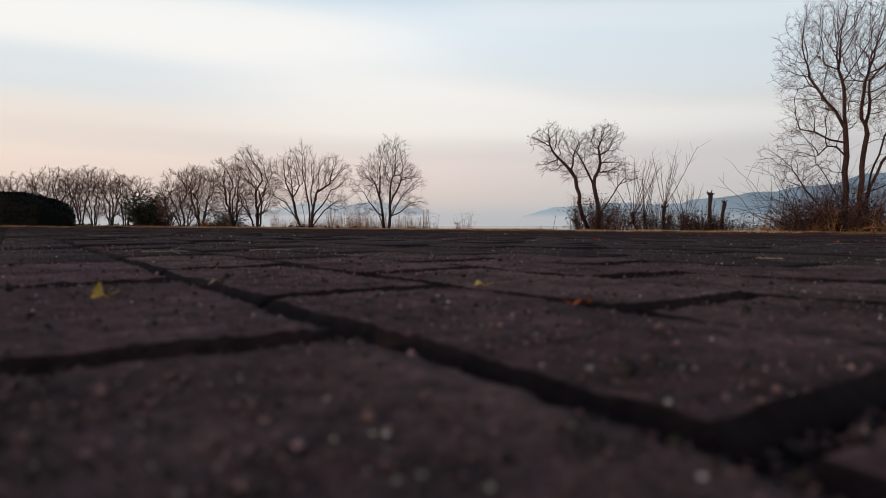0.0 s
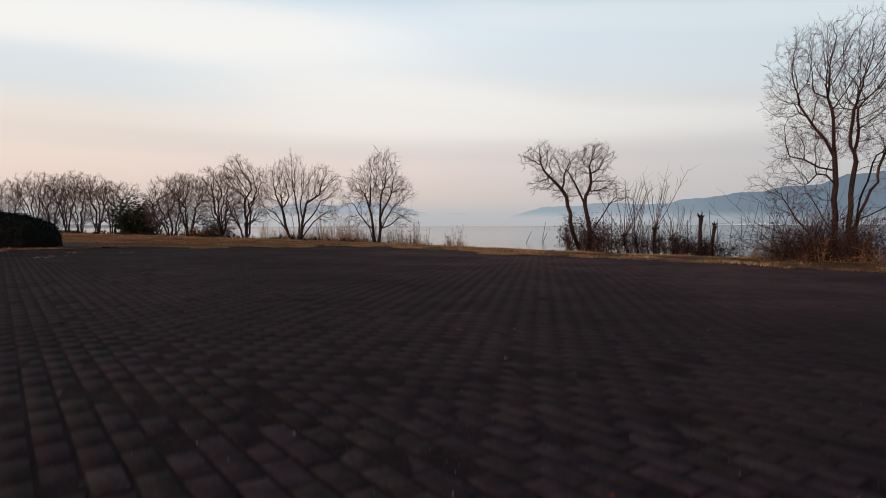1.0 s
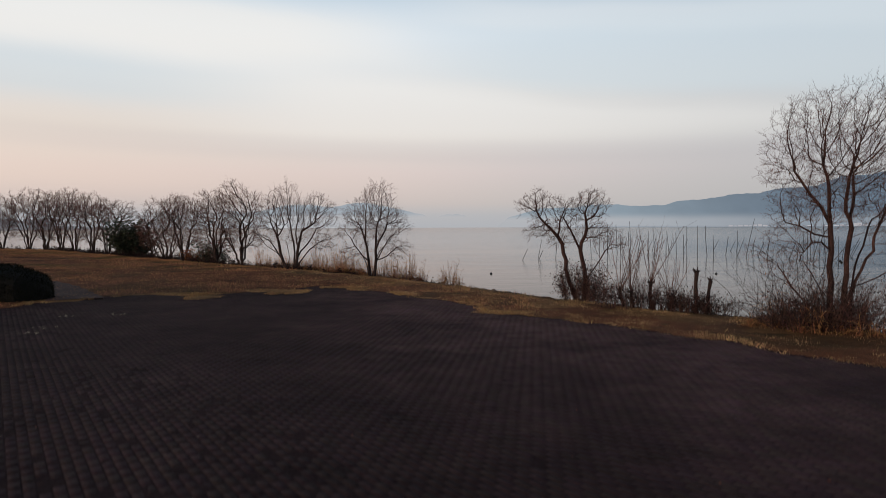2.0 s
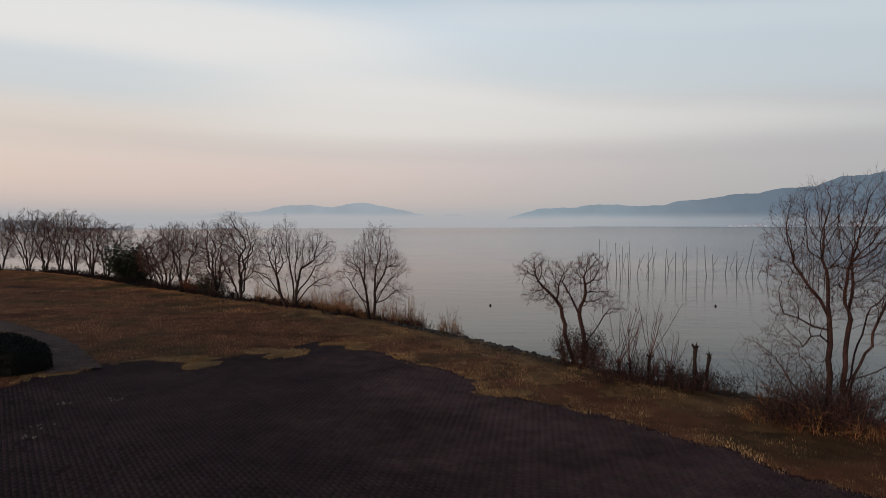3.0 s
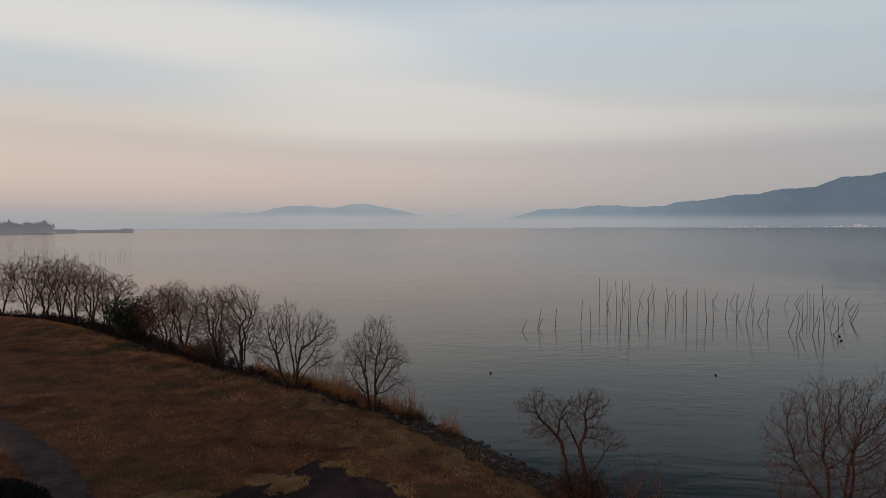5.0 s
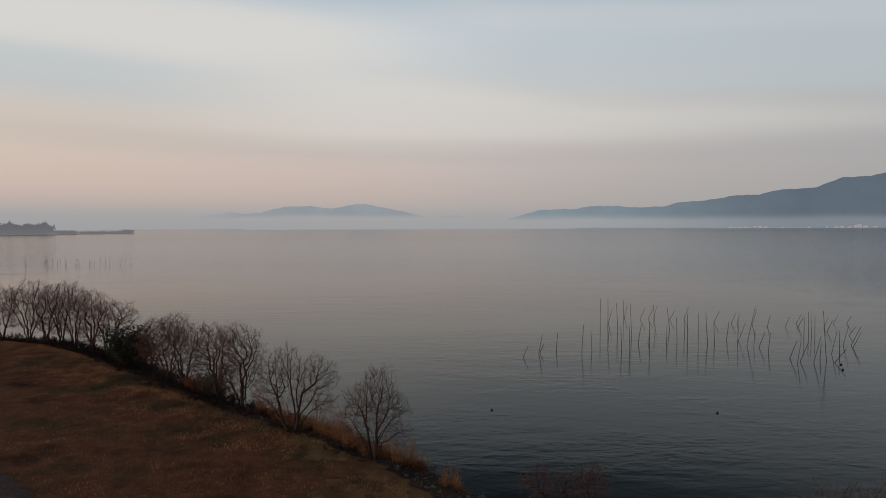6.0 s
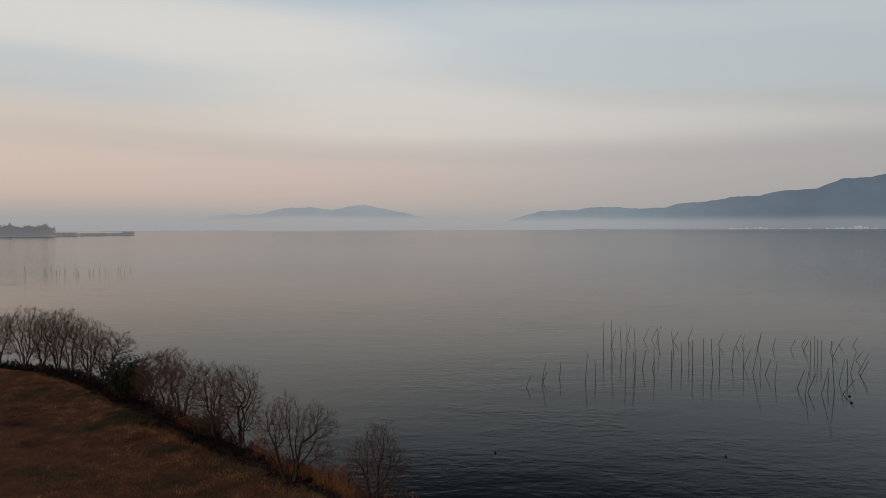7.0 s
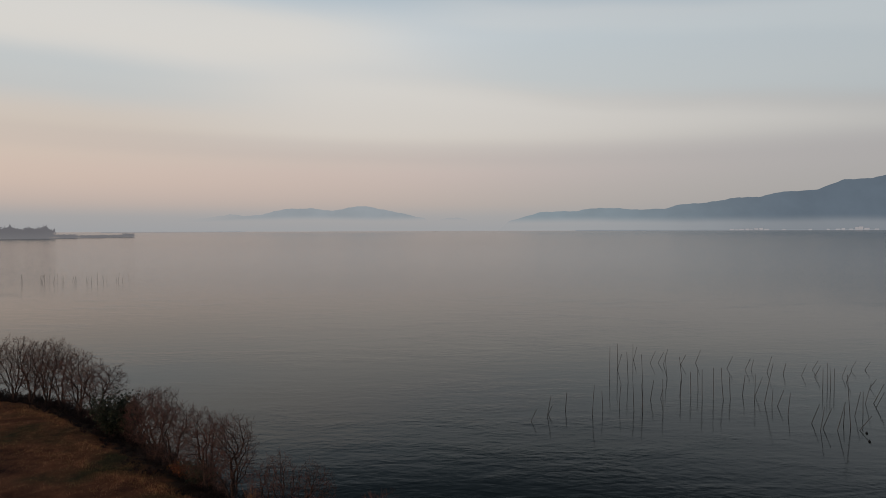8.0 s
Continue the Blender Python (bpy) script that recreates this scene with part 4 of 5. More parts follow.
pollard((8.08, 20.2), 1.42, 0.055, 0, 1, "bare pollarded stump with a knobbly cut head")
pollard((8.36, 20.1), 1.17, 0.05, 0, 2, "short leaning pollarded stump with a knobbly head", lean=(0.13, 0.0))
pollard((5.95, 20.8), 0.65, 0.05, 8, 3, "pollarded stump sprouting tall thin rods", tall=2.2, lean=(-0.15, 0))
pollard((6.75, 20.6), 0.95, 0.055, 8, 4, "pollarded stump sprouting tall upright rods", tall=2.2)
pollard((6.3, 20.9), 0.62, 0.045, 8, 5, "thin pollarded stump sprouting upright rods", tall=1.9, lean=(-0.1, 0))

pollard((7.3, 20.5), 0.5, 0.035, 7, 6, "low pollarded stump sprouting short thin rods", tall=1.5, lean=(0.1, 0))


def thicket(name, base, size, rods, tall, seed, label, foliage=0, leaf=None, leaf_size=0.05, arch=0.12, mats=None):
    """A tangle of thin stems over an oval patch of ground, with leaves where it has them."""
    rng = np.random.default_rng(seed)
    x, y = base
    z = float(ground_z(np.array(x), np.array(y))) - 0.03
    root = new(name)
    root.location = (x, y, z)
    a = rng.uniform(0, 6.28, rods)
    q = np.sqrt(rng.random(rods))
    st = np.stack([np.cos(a) * q * size[0], np.sin(a) * q * size[1], np.zeros(rods)], -1)
    st[:, 2] = ground_z(st[:, 0] + x, st[:, 1] + y) - z - 0.03
    way = np.stack([np.cos(a) * arch * 2 * q, np.sin(a) * arch * 2 * q, np.ones(rods)], -1) + rng.normal(0, arch, (rods, 3))
    P, R = grow(rng, st, way, tall * rng.uniform(0.45, 1.0, rods), np.full(rods, 0.009), np.full(rods, 0.004), 6, arch * 0.8, -0.02)
    Q, RQ = sprout(rng, P, R, 5, 0.2, 1.0, (20, 65), (0.2, 0.5), 0.6, 3, 0.16, 0.0, 0.0036)
    V, Fc = tubes([(P, R, 3), (Q, RQ, 3)])
    tagged(piece("stem_tangle", mesh_from("stem_tangle", V, Fc, mats or M_TWIG), root), kind="stuff")
    if foliage:
        every = np.concatenate([P.reshape(-1, 3), Q.reshape(-1, 3)])
        c = every[rng.integers(0, len(every), foliage)] + rng.normal(0, 0.05, (foliage, 3))
        V, Fc = leaves(rng, c, leaf_size)
        tagged(piece("foliage", mesh_from("foliage", V, Fc, leaf), root), kind="stuff")
    return tagged(root, label, "shrub")


thicket("bramble_thicket", (6.6, 20.7), (1.7, 0.6), 84, 1.6, 21, "tangle of thin leafless rods round the cut stumps", 260, M_DARKDRY, 0.045, 0.2)
thicket("bramble_thicket", (8.1, 19.9), (1.2, 0.7), 120, 0.8, 22, "low dark dry bramble round two cut stumps", 3000, M_DARKDRY, 0.05)
thicket("bramble_thicket", (6.7, 20.4), (1.8, 0.75), 150, 0.9, 29, "low dark dry bramble among thin rods", 4200, M_DARKDRY, 0.05)
thicket("ivy_bush", (5.25, 23.6), (0.75, 0.6), 130, 1.6, 23, "dark ivy and dry stems round the foot of the leaning willow", 4200, M_DARKDRY, 0.06)
thicket("bramble_thicket", (10.2, 16.3), (1.25, 0.9), 300, 1.7, 24, "dark tangled bramble round the foot of the tall willow", 1500, M_DARKDRY, 0.055, 0.3)
thicket("bramble_thicket", (9.15, 16.3), (0.75, 0.6), 70, 2.4, 30, "dark arching leafless stems beside the tall willow", 0, None, 0.05, 0.4, M_BARK)
thicket("dry_shrub", (9.4, 16.0), (1.1, 0.7), 150, 0.9, 25, "dark dry undergrowth beside the tall willow", 2200, M_DARKDRY, 0.05, 0.2)
thicket("dry_shrub", (-20.0, 51.0), (0.8, 0.5), 60, 1.4, 26, "small shrub still holding red-brown leaves", 1500, M_DRYLEAF, 0.12)
thicket("evergreen_shrub", (-18.3, 49.6), (0.9, 0.6), 80, 2.1, 27, "small dark evergreen shrub between bare trees", 3600, M_LEAF, 0.11)
thicket("evergreen_shrub", (-30.5, 61.0), (1.15, 1.0), 130, 3.9, 28, "dense dark evergreen shrub among the bare trees", 15000, M_LEAF, 0.17)
rr = np.random.default_rng(71)
for i in range(13):
    x = -13.0 + i * 0.95 + rr.normal(0, 0.2)
    y = float(np.interp(-x, [-1.0, 1.7, 6.7, 14.3], [32.4, 35.0, 39.9, 45.8])) + rr.normal(0, 0.35)
    thicket("dry_shrub", (x, y), (1.0, 0.7), 34, rr.uniform(0.35, 0.7), 140 + i, "low russet withered growth round the willows on the bank", 700, M_RUSSET, 0.07, 0.3, M_RUSSET)
ru = np.random.default_rng(72)
ALONG = np.concatenate([[0], np.cumsum(np.hypot(*np.diff(SHORE, axis=0).T))])
a, b = (float(np.interp(v, SHORE[::-1, 0], ALONG[::-1])) for v in (-4.0, -57.0))
for i, v in enumerate(np.arange(a, b, 2.1)):
    j = int(np.searchsorted(ALONG, v) - 1)
    d = (SHORE[j + 1] - SHORE[j]) / (ALONG[j + 1] - ALONG[j])
    x, y = SHORE[j] + d * (v - ALONG[j]) + np.array([-d[1], d[0]]) * ru.uniform(0.4, 1.2)
    h = ru.uniform(0.6, 1.0) * (1.0 + 0.4 * min(1.0, i / 14))
    thicket("dry_shrub", (x, y), (1.5, 1.05), 32, h, 80 + i, "dark tangled dry undergrowth beneath the bare trees", 1500, M_DARKDRY, 0.085 if y < 58 else 0.12, 0.22)
    x, y = np.array([x, y]) + np.array([-d[1], d[0]]) * ru.uniform(1.3, 2.2) + d * ru.uniform(-0.6, 0.6)
    if ru.random() < 0.8:
        thicket("dry_shrub", (x, y), (1.4, 0.9), 20, h * ru.uniform(0.35, 0.7), 180 + i, "low withered growth at the edge of the lawn", 800, M_DARKDRY, 0.085 if y < 58 else 0.12, 0.3)


# ------------------------------------------------------------------ reeds and grass
def blades(rng, x, y, height, width, lean=0.35):
    """Bent single blades standing on the ground."""
    n = len(x)
    z = ground_z(x, y) + 0.005
    a = rng.uniform(0, 2 * np.pi, n)
    side = np.stack([np.cos(a), np.sin(a), np.zeros(n)], -1) * (width * rng.uniform(0.6, 1.3, n))[:, None] * 0.5
    b = rng.uniform(0, 2 * np.pi, n)
    tilt = np.stack([np.cos(b), np.sin(b), np.zeros(n)], -1) * (height * rng.uniform(0, lean, n))[:, None]
    base = np.stack([x, y, z - 0.02], -1)
    up = np.zeros((n, 3))
    up[:, 2] = height
    mid, tip = base + up * 0.55 + tilt * 0.35, base + up + tilt
    V = np.stack([base - side, base + side, mid + side * 0.7, mid - side * 0.7, tip], 1).reshape(-1, 3)
    i = np.arange(n)[:, None] * 5
    return V, [i + [[0, 1, 2, 3]], i + [[3, 2, 4]]]


def reed_clump(x, y, r, n, tall, seed):
    rng = np.random.default_rng(seed)
    root = new("reed_clump")
    z = float(ground_z(np.array(x), np.array(y)))
    root.location = (x, y, z)
    a, q = rng.uniform(0, 6.28, n), np.sqrt(rng.random(n)) * r
    st = np.stack([np.cos(a) * q * 1.35, np.sin(a) * q * 0.8, np.zeros(n)], -1)
    st[:, 2] = ground_z(st[:, 0] + x, st[:, 1] + y) - z - 0.05
    h = tall * rng.uniform(0.3, 1.12, n) * (1 - 0.55 * (q / r) ** 2) * (0.8 + 0.3 * np.sin(st[:, 0] * 5 + seed))
    P, R = grow(rng, st, rng.normal(0, 0.14, (n, 3)) + [0, 0, 1], h, np.full(n, 0.0075), np.full(n, 0.004), 5, 0.035, 0.0)
    V, Fc = tubes([(P, R, 3)])
    tagged(piece("stalk_growth", mesh_from("stalk_growth", V, Fc, M_REED), root), kind="stuff")
    m = n * 3
    who, k = rng.integers(0, n, m), rng.integers(1, 5, m)
    c = P[who, k]
    w = rng.normal(0, 1, (m, 3)) * [1, 1, 0.4] + [0, 0, 0.7]
    Q, RQ = grow(rng, c, w, rng.uniform(0.15, 0.4, m), np.full(m, 0.007), np.full(m, 0.002), 3, 0.2, -0.2)
    V, Fc = tubes([(Q, RQ, 3)])
    tagged(piece("blade_growth", mesh_from("blade_growth", V, Fc, M_REED), root), kind="stuff")
    tagged(root, "clump of dry orange-tan reeds at the water's edge", "reeds", "reed clumps along the shore")


REEDS = [(-2.2, 35.6, 0.6, 150, 2.2), (-1.4, 35.1, 0.4, 80, 1.7), (0.3, 32.4, 0.45, 90, 1.4), (0.8, 31.9, 0.3, 40, 1.0), (-3.1, 36.4, 0.5, 90, 2.0), (-5.3, 37.4, 0.6, 120, 2.1),
         (-6.0, 38.6, 0.5, 90, 2.0), (-7.3, 39.8, 0.7, 150, 2.4), (-8.4, 41.0, 0.6, 130, 2.4), (-6.4, 39.6, 0.6, 110, 2.2), (-10.8, 42.6, 0.6, 90, 2.1), (-12.9, 45.2, 0.5, 100, 2.3),
         (-11.8, 44.2, 0.5, 70, 2.0), (-9.7, 41.6, 0.6, 90, 1.9), (-4.3, 36.2, 0.5, 70, 1.7), (8.9, 17.0, 0.4, 46, 0.9), (9.2, 15.5, 0.5, 46, 0.8), (10.2, 15.1, 0.5, 34, 0.7), (8.3, 16.4, 0.4, 30, 0.5)]
for i, (x, y, r, n, tall) in enumerate(REEDS):
    reed_clump(x, y, r, n, tall, 200 + i)

rng = np.random.default_rng(5)


def scatter(n, x0, x1, y0, y1, keep):
    px, py = rng.uniform(x0, x1, n), rng.uniform(y0, y1, n)
    k = keep(px, py)
    return px[k], py[k]


def grass(name, px, py, tall, width, material, label, lean=0.5):
    clump = 0.75 + 0.6 * ripple2(px * 2.2, py * 2.2, 31)
    V, Fc = blades(rng, px, py, tall * rng.uniform(0.5, 1.15, len(px)) * np.clip(clump, 0.3, 1.5), width, lean)
    tagged(piece(name, mesh_from(name, V, Fc, material)), label, "grass", kind="stuff")


def tuft_belt(x, y):
    """Long grass: thick above the bank, thinning out inland in ragged patches."""
    d = inland(x, y)
    p = np.interp(d, [2.9, 3.8, 5.2, 8.0, 12.0], [0, 1, 0.75, 0.22, 0]) * (0.55 + 0.75 * ripple2(x * 0.9, y * 0.9, 32))
    p = np.maximum(p, np.where((x > -2) & (d > 3.0), np.interp(edge_distance(x, y, PLAZA), [0.0, 0.9, 1.8], [0.9, 0.7, 0.0]), 0.0))
    return (rng.random(len(x)) < p) & ~paved(x, y)


px, py = scatter(640000, -9, 13, 8, 41, tuft_belt)
grass("bank_grass", px, py, 0.085, 0.012, M_BLADE, "tufty golden dry grass along the top of the bank")
px, py = scatter(420000, -56, -9, 36, 80, tuft_belt)
grass("bank_grass", px, py, 0.17, 0.024, M_LAWNBLADE, "tufty dry grass along the top of the bank")


def fringe(x, y, d):
    """Places within d of the ragged line where the lawn has crept over the paving."""
    on = paved(x, y)
    return (on != paved(x + d, y)) | (on != paved(x - d, y)) | (on != paved(x, y + d)) | (on != paved(x, y - d))


px, py = scatter(330000, -14, 9, 6, 29, lambda x, y: fringe(x, y, 0.14) & (x > -13.4) & ((y < 16) | (x > 3)))
grass("fringe_grass", px, py, 0.06, 0.016, M_BLADE, "ragged dry grass creeping over the edge of the paving", 1.1)
px, py = scatter(260000, -14, 7.5, 15, 29, lambda x, y: (fringe(x, y, 0.24) & (y > 16) & (ripple2(x * 0.9, y * 0.9, 35) > 0.22)) | ~paved(x, y) & ((edge_distance(x, y, PLAZA) < 0.6 * ripple2(x, y, 33) - 0.12) | (np.min([np.hypot((x - a) / (1.5 * c), (y - b) / (1.5 * d)) for a, b, c, d in LOBES], axis=0) < 1)) & (x > -13.6) & (x < 5.8))
grass("edge_grass", px, py, 0.095, 0.018, M_PALEBLADE, "bleached straw-coloured grass creeping over the paving", 1.2)
px, py = scatter(520000, -62, 3, 18, 80, lambda x, y: (inland(x, y) > 3.5) & (inland(x, y) < 45) & ~paved(x, y) & (inside(x, y, PLAZA) == False)
                 & (rng.random(len(x)) < 0.5 + 0.6 * ripple2(x * 0.35, y * 0.35, 36) + 0.3 * ripple2(x * 1.6, y * 1.6, 37)))
V, Fc = blades(rng, px, py, 0.08 * rng.uniform(0.5, 1.3, len(px)), 0.04, 1.0)
V = V.reshape(-1, 5, 3)[:, [0, 1, 4]].reshape(-1, 3)
tagged(piece("lawn_grass", mesh_from("lawn_grass", V, [np.arange(len(V)).reshape(-1, 3)], M_LAWNBLADE)), "short dry brown winter grass of the lawn", "grass", kind="stuff")
px, py = scatter(150000, -14, 12, 15, 48, lambda x, y: (inland(x, y) > 0.9) & (inland(x, y) < 3.6) & (ripple2(x * 1.6, y * 1.6, 39) > 0.12))
grass("bank_tufts", px, py, 0.16, 0.013, M_BLADE, "tufts of dry grass between the rocks of the bank", 0.7)
px, py = scatter(60000, -60, 12, 15, 84, lambda x, y: (inland(x, y) > 0.9) & (inland(x, y) < 3.2) & (ripple2(x, y, 38) > -0.2))
grass("bank_weeds", px, py, 0.24, 0.016, M_DARKDRY, "dark withered weeds on the bank", 0.8)


# ------------------------------------------------------------------ hedge and path
def make_hedge():
    rng = np.random.default_rng(77)
    root = new("hedge")
    root.location = (-19.55, 21.4, float(plane(-16, 21.4)))
    bm = bmesh.new()
    bmesh.ops.create_cube(bm, size=1.0)
    bmesh.ops.scale(bm, vec=(12.2, 2.3, 1.16), verts=bm.verts)
    bmesh.ops.translate(bm, vec=(0, 0, 0.58), verts=bm.verts)
    bmesh.ops.bevel(bm, geom=[e for e in bm.edges if max(v.co.z for v in e.verts) > 0.5], offset=0.5, segments=5, affect="EDGES", profile=0.5)
    bmesh.ops.subdivide_edges(bm, edges=[e for e in bm.edges if e.calc_length() > 0.6], cuts=10, use_grid_fill=True)
    for v in bm.verts:
        n = noise.noise(v.co * 0.9) * 0.10 + noise.noise(v.co * 2.6) * 0.05
        v.co += Vector((v.co.x * 0.004, v.co.y * 0.05, 0.05)) * n * 12 * (0.2 if v.co.z < 0.05 else 1)
        v.co.z *= 1.0 - 0.10 * max(0.0, (v.co.x - 3.4) / 2.7)
        v.co.z *= 1.0 - 0.55 * max(0.0, (v.co.x - 4.5) / 1.6) ** 2.5
        v.co.y *= math.sqrt(max(0.02, 1.0 - max(0.0, (v.co.x - 4.6) / 1.56) ** 2.4))
    bm.normal_update()
    tri = bm.copy()
    bmesh.ops.triangulate(tri, faces=tri.faces)
    fs = [(f.calc_area(), [v.co.copy() for v in f.verts], f.normal.copy()) for f in tri.faces if f.normal.z > -0.5 and f.calc_center_median().x > -3.5]
    tri.free()
    part("core", bm, M_CORE, root, "solid hedge core, dark for the shade between the twigs")
    area = np.array([f[0] for f in fs])
    n = 26000
    pick = rng.choice(len(fs), n, p=area / area.sum())
    tv = np.array([[tuple(c) for c in f[1]] for f in fs])[pick]
    nr = np.array([tuple(f[2]) for f in fs])[pick]
    a, b = rng.random(n), rng.random(n)
    a, b = np.where(a + b > 1, 1 - a, a), np.where(a + b > 1, 1 - b, b)
    c = tv[:, 0] + a[:, None] * (tv[:, 1] - tv[:, 0]) + b[:, None] * (tv[:, 2] - tv[:, 0]) + nr * rng.normal(0.02, 0.03, n)[:, None]
    V, Fc = leaves(rng, c, 0.055, 0.8)
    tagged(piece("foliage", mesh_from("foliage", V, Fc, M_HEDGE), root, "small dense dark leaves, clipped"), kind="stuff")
    tagged(root, "clipped dark hedge with a rounded end beside the paving", "hedge")


make_hedge()


def make_path():
    mid = spline([(-36, 42.5), (-27.5, 35.2), (-20.3, 29.6), (-16.4, 26.2), (-13.4, 22.6), (-12.4, 21.3)], 60)
    d = unit(np.gradient(mid, axis=0))
    nrm = np.stack([-d[:, 1], d[:, 0]], -1)
    half = 0.82 + 0.06 * np.sin(np.arange(60) * 1.7)[:, None]
    rows = []
    for k, dz in ((-1.04, -0.05), (-1.0, 0.045), (-0.3, 0.052), (0.3, 0.052), (1.0, 0.045), (1.04, -0.05)):
        p = mid + nrm * half * k
        rows.append(np.stack([p[:, 0], p[:, 1], ground_z(p[:, 0], p[:, 1]) + dz], -1))
    V = np.stack(rows, 0)
    i = np.arange(360).reshape(6, 60)
    q = np.stack([i[:-1, :-1], i[:-1, 1:], i[1:, 1:], i[1:, :-1]], -1).reshape(-1, 4)
    tagged(piece("path", mesh_from("path", V.reshape(-1, 3), [q], M_PATH)), "worn grey asphalt path across the lawn", "path", kind="structure")


make_path()


# ------------------------------------------------------------------ fishing poles and floating shapes in the lake
def fish_pole(x, y, lean, tall, seed, far=False):
    rng = np.random.default_rng(seed)
    k = 6
    t = np.linspace(0, 1, k)
    deep = 0.8
    bow = rng.normal(0, 0.018) * np.sin(t * np.pi) * tall * 0.4
    run = lean / max(tall, 0.3)
    P = np.stack([run * (t * (tall + deep) - deep) + bow, rng.normal(0, 0.08) * t * tall, t * (tall + deep) - deep], -1)[None]
    R = (np.linspace(0.05, 0.032, k) * rng.uniform(0.85, 1.15) * (0.75 if far else 0.68))[None]
    V, Fc = tubes([(P, R, 7)])
    ob = piece("fishing_pole", mesh_from("fishing_pole", V, Fc, M_POLE))
    ob.location = (x, y, WATER)
    how = "leaning" if abs(run) > 0.15 else "upright"
    tagged(ob, f"thin dark {how} pole of a fish trap standing in the lake", "pole", "fish trap poles")


# x, y, lean of the top along x, height over the water
FRONT = [(8.4, 66.6, 0.53, 1.2), (10.3, 68.3, 0.36, 2.2), (10.5, 68.8, 0.43, 1.0), (12.6, 70.3, 0.12, 1.9), (15.1, 68.7, 0.17, 3.1), (16.4, 69.7, -0.13, 2.2), (18.6, 71.2, 0.11, 2.5),
         (19.8, 69.9, -0.08, 2.8), (20.6, 69.6, -0.09, 3.0), (23.0, 74.2, 0.38, 2.2), (24.3, 74.8, 0.26, 1.1), (23.4, 71.4, 0.0, 3.0), (26.3, 74.2, 0.0, 2.2), (28.1, 75.6, 0.0, 2.8),
         (28.8, 74.2, -0.1, 3.5), (30.0, 74.1, 0.0, 3.6), (31.2, 74.1, -0.23, 3.6), (32.2, 74.7, -0.16, 2.5), (34.3, 76.2, 0.31, 2.3), (34.6, 74.1, -0.1, 3.0), (35.4, 75.5, 0.91, 2.2),
         (35.2, 72.9, 0.97, 4.4), (35.6, 72.1, 0.17, 1.8), (35.9, 71.5, 0.74, 1.7), (35.3, 68.2, 0.39, 2.2)]
BEHIND = [(20.9, 83.8, 0.0, 4.2), (22.9, 87.7, 0.0, 3.9), (23.4, 89.3, 0.54, 2.2), (22.8, 82.3, -0.17, 3.8), (26.4, 92.3, 0.0, 3.0), (27.5, 95.6, 0.5, 1.9), (23.6, 78.9, -0.1, 4.2), (29.3, 93.6, 0.74, 1.7),
          (30.5, 93.6, 0.83, 1.5), (28.3, 84.0, -0.25, 3.3), (30.9, 92.7, 0.56, 2.2), (30.2, 84.0, -0.4, 2.9), (33.3, 92.6, 0.73, 1.4), (35.8, 93.5, 0.73, 1.8), (30.2, 78.8, -0.1, 2.5),
          (38.7, 89.9, 0.86, 1.6), (40.7, 89.0, 0.69, 1.6), (41.6, 89.0, 0.38, 1.4), (43.1, 87.7, 0.67, 2.1), (44.6, 86.5, 0.36, 1.5)]
CORNER = [(36.1, 65.6, 0.73, 1.9), (35.6, 63.4, 0.19, 2.4), (36.3, 64.0, 0.82, 1.9), (37.3, 63.4, 0.74, 2.7), (39.0, 65.1, 0.14, 1.7), (39.0, 64.0, -0.15, 5.1), (41.9, 67.9, 0.56, 2.5), (43.2, 68.6, -0.11, 2.4),
          (39.4, 63.4, 1.15, 1.4), (46.1, 72.5, 0.53, 2.3), (47.0, 72.5, 1.05, 2.2), (46.1, 70.8, 0.9, 1.7), (46.6, 85.7, 0.66, 1.5), (49.8, 88.8, 0.77, 1.3), (47.8, 84.9, 0.73, 1.5),
          (45.0, 78.5, 0.0, 2.5), (46.0, 79.2, 0.0, 3.0), (46.0, 78.5, 0.0, 2.7), (46.4, 78.5, 0.0, 2.5), (51.3, 84.8, 0.5, 1.5), (50.0, 81.9, 0.7, 1.5), (55.1, 88.8, 0.77, 1.2), (56.9, 88.7, 0.69, 1.1),
          (51.0, 79.1, 0.76, 1.1)]
for i, row in enumerate(FRONT + BEHIND + CORNER):
    fish_pole(*row, 300 + i)
rngp = np.random.default_rng(91)
for i in range(26):
    fish_pole(-157 + i * 1.42 + rngp.normal(0, 0.5), 233 + i * 0.3 + rngp.normal(0, 4), rngp.normal(0.1, 0.3), rngp.uniform(1.8, 3.6), 400 + i, far=True)


# Plain floating shapes; the first two take the place of ducks.
def dark_floater(x, y, r):
    root = new("floater")
    root.location = (x, y, WATER)
    bm = bmesh.new()
    bmesh.ops.create_uvsphere(bm, u_segments=14, v_segments=9, radius=r)
    for v in bm.verts:
        v.co.z = v.co.z * 0.8 + r * 0.25
    part("body", bm, M_FLOATER, root)
    bm = bmesh.new()
    bmesh.ops.create_cone(bm, segments=10, radius1=r * 0.3, radius2=r * 0.18, depth=r * 0.7, cap_ends=True)
    bmesh.ops.translate(bm, vec=(0, 0, r * 1.3), verts=bm.verts)
    part("neck", bm, M_FLOATER, root)
    tagged(root, "small black stand-in shape floating on the calm water", "float", "floats on the water")


for x, y, r in ((3.6, 47.4, 0.09), (20.2, 46.5, 0.09), (39.5, 62.5, 0.12), (38.2, 60.2, 0.12)):
    dark_floater(x, y, r)


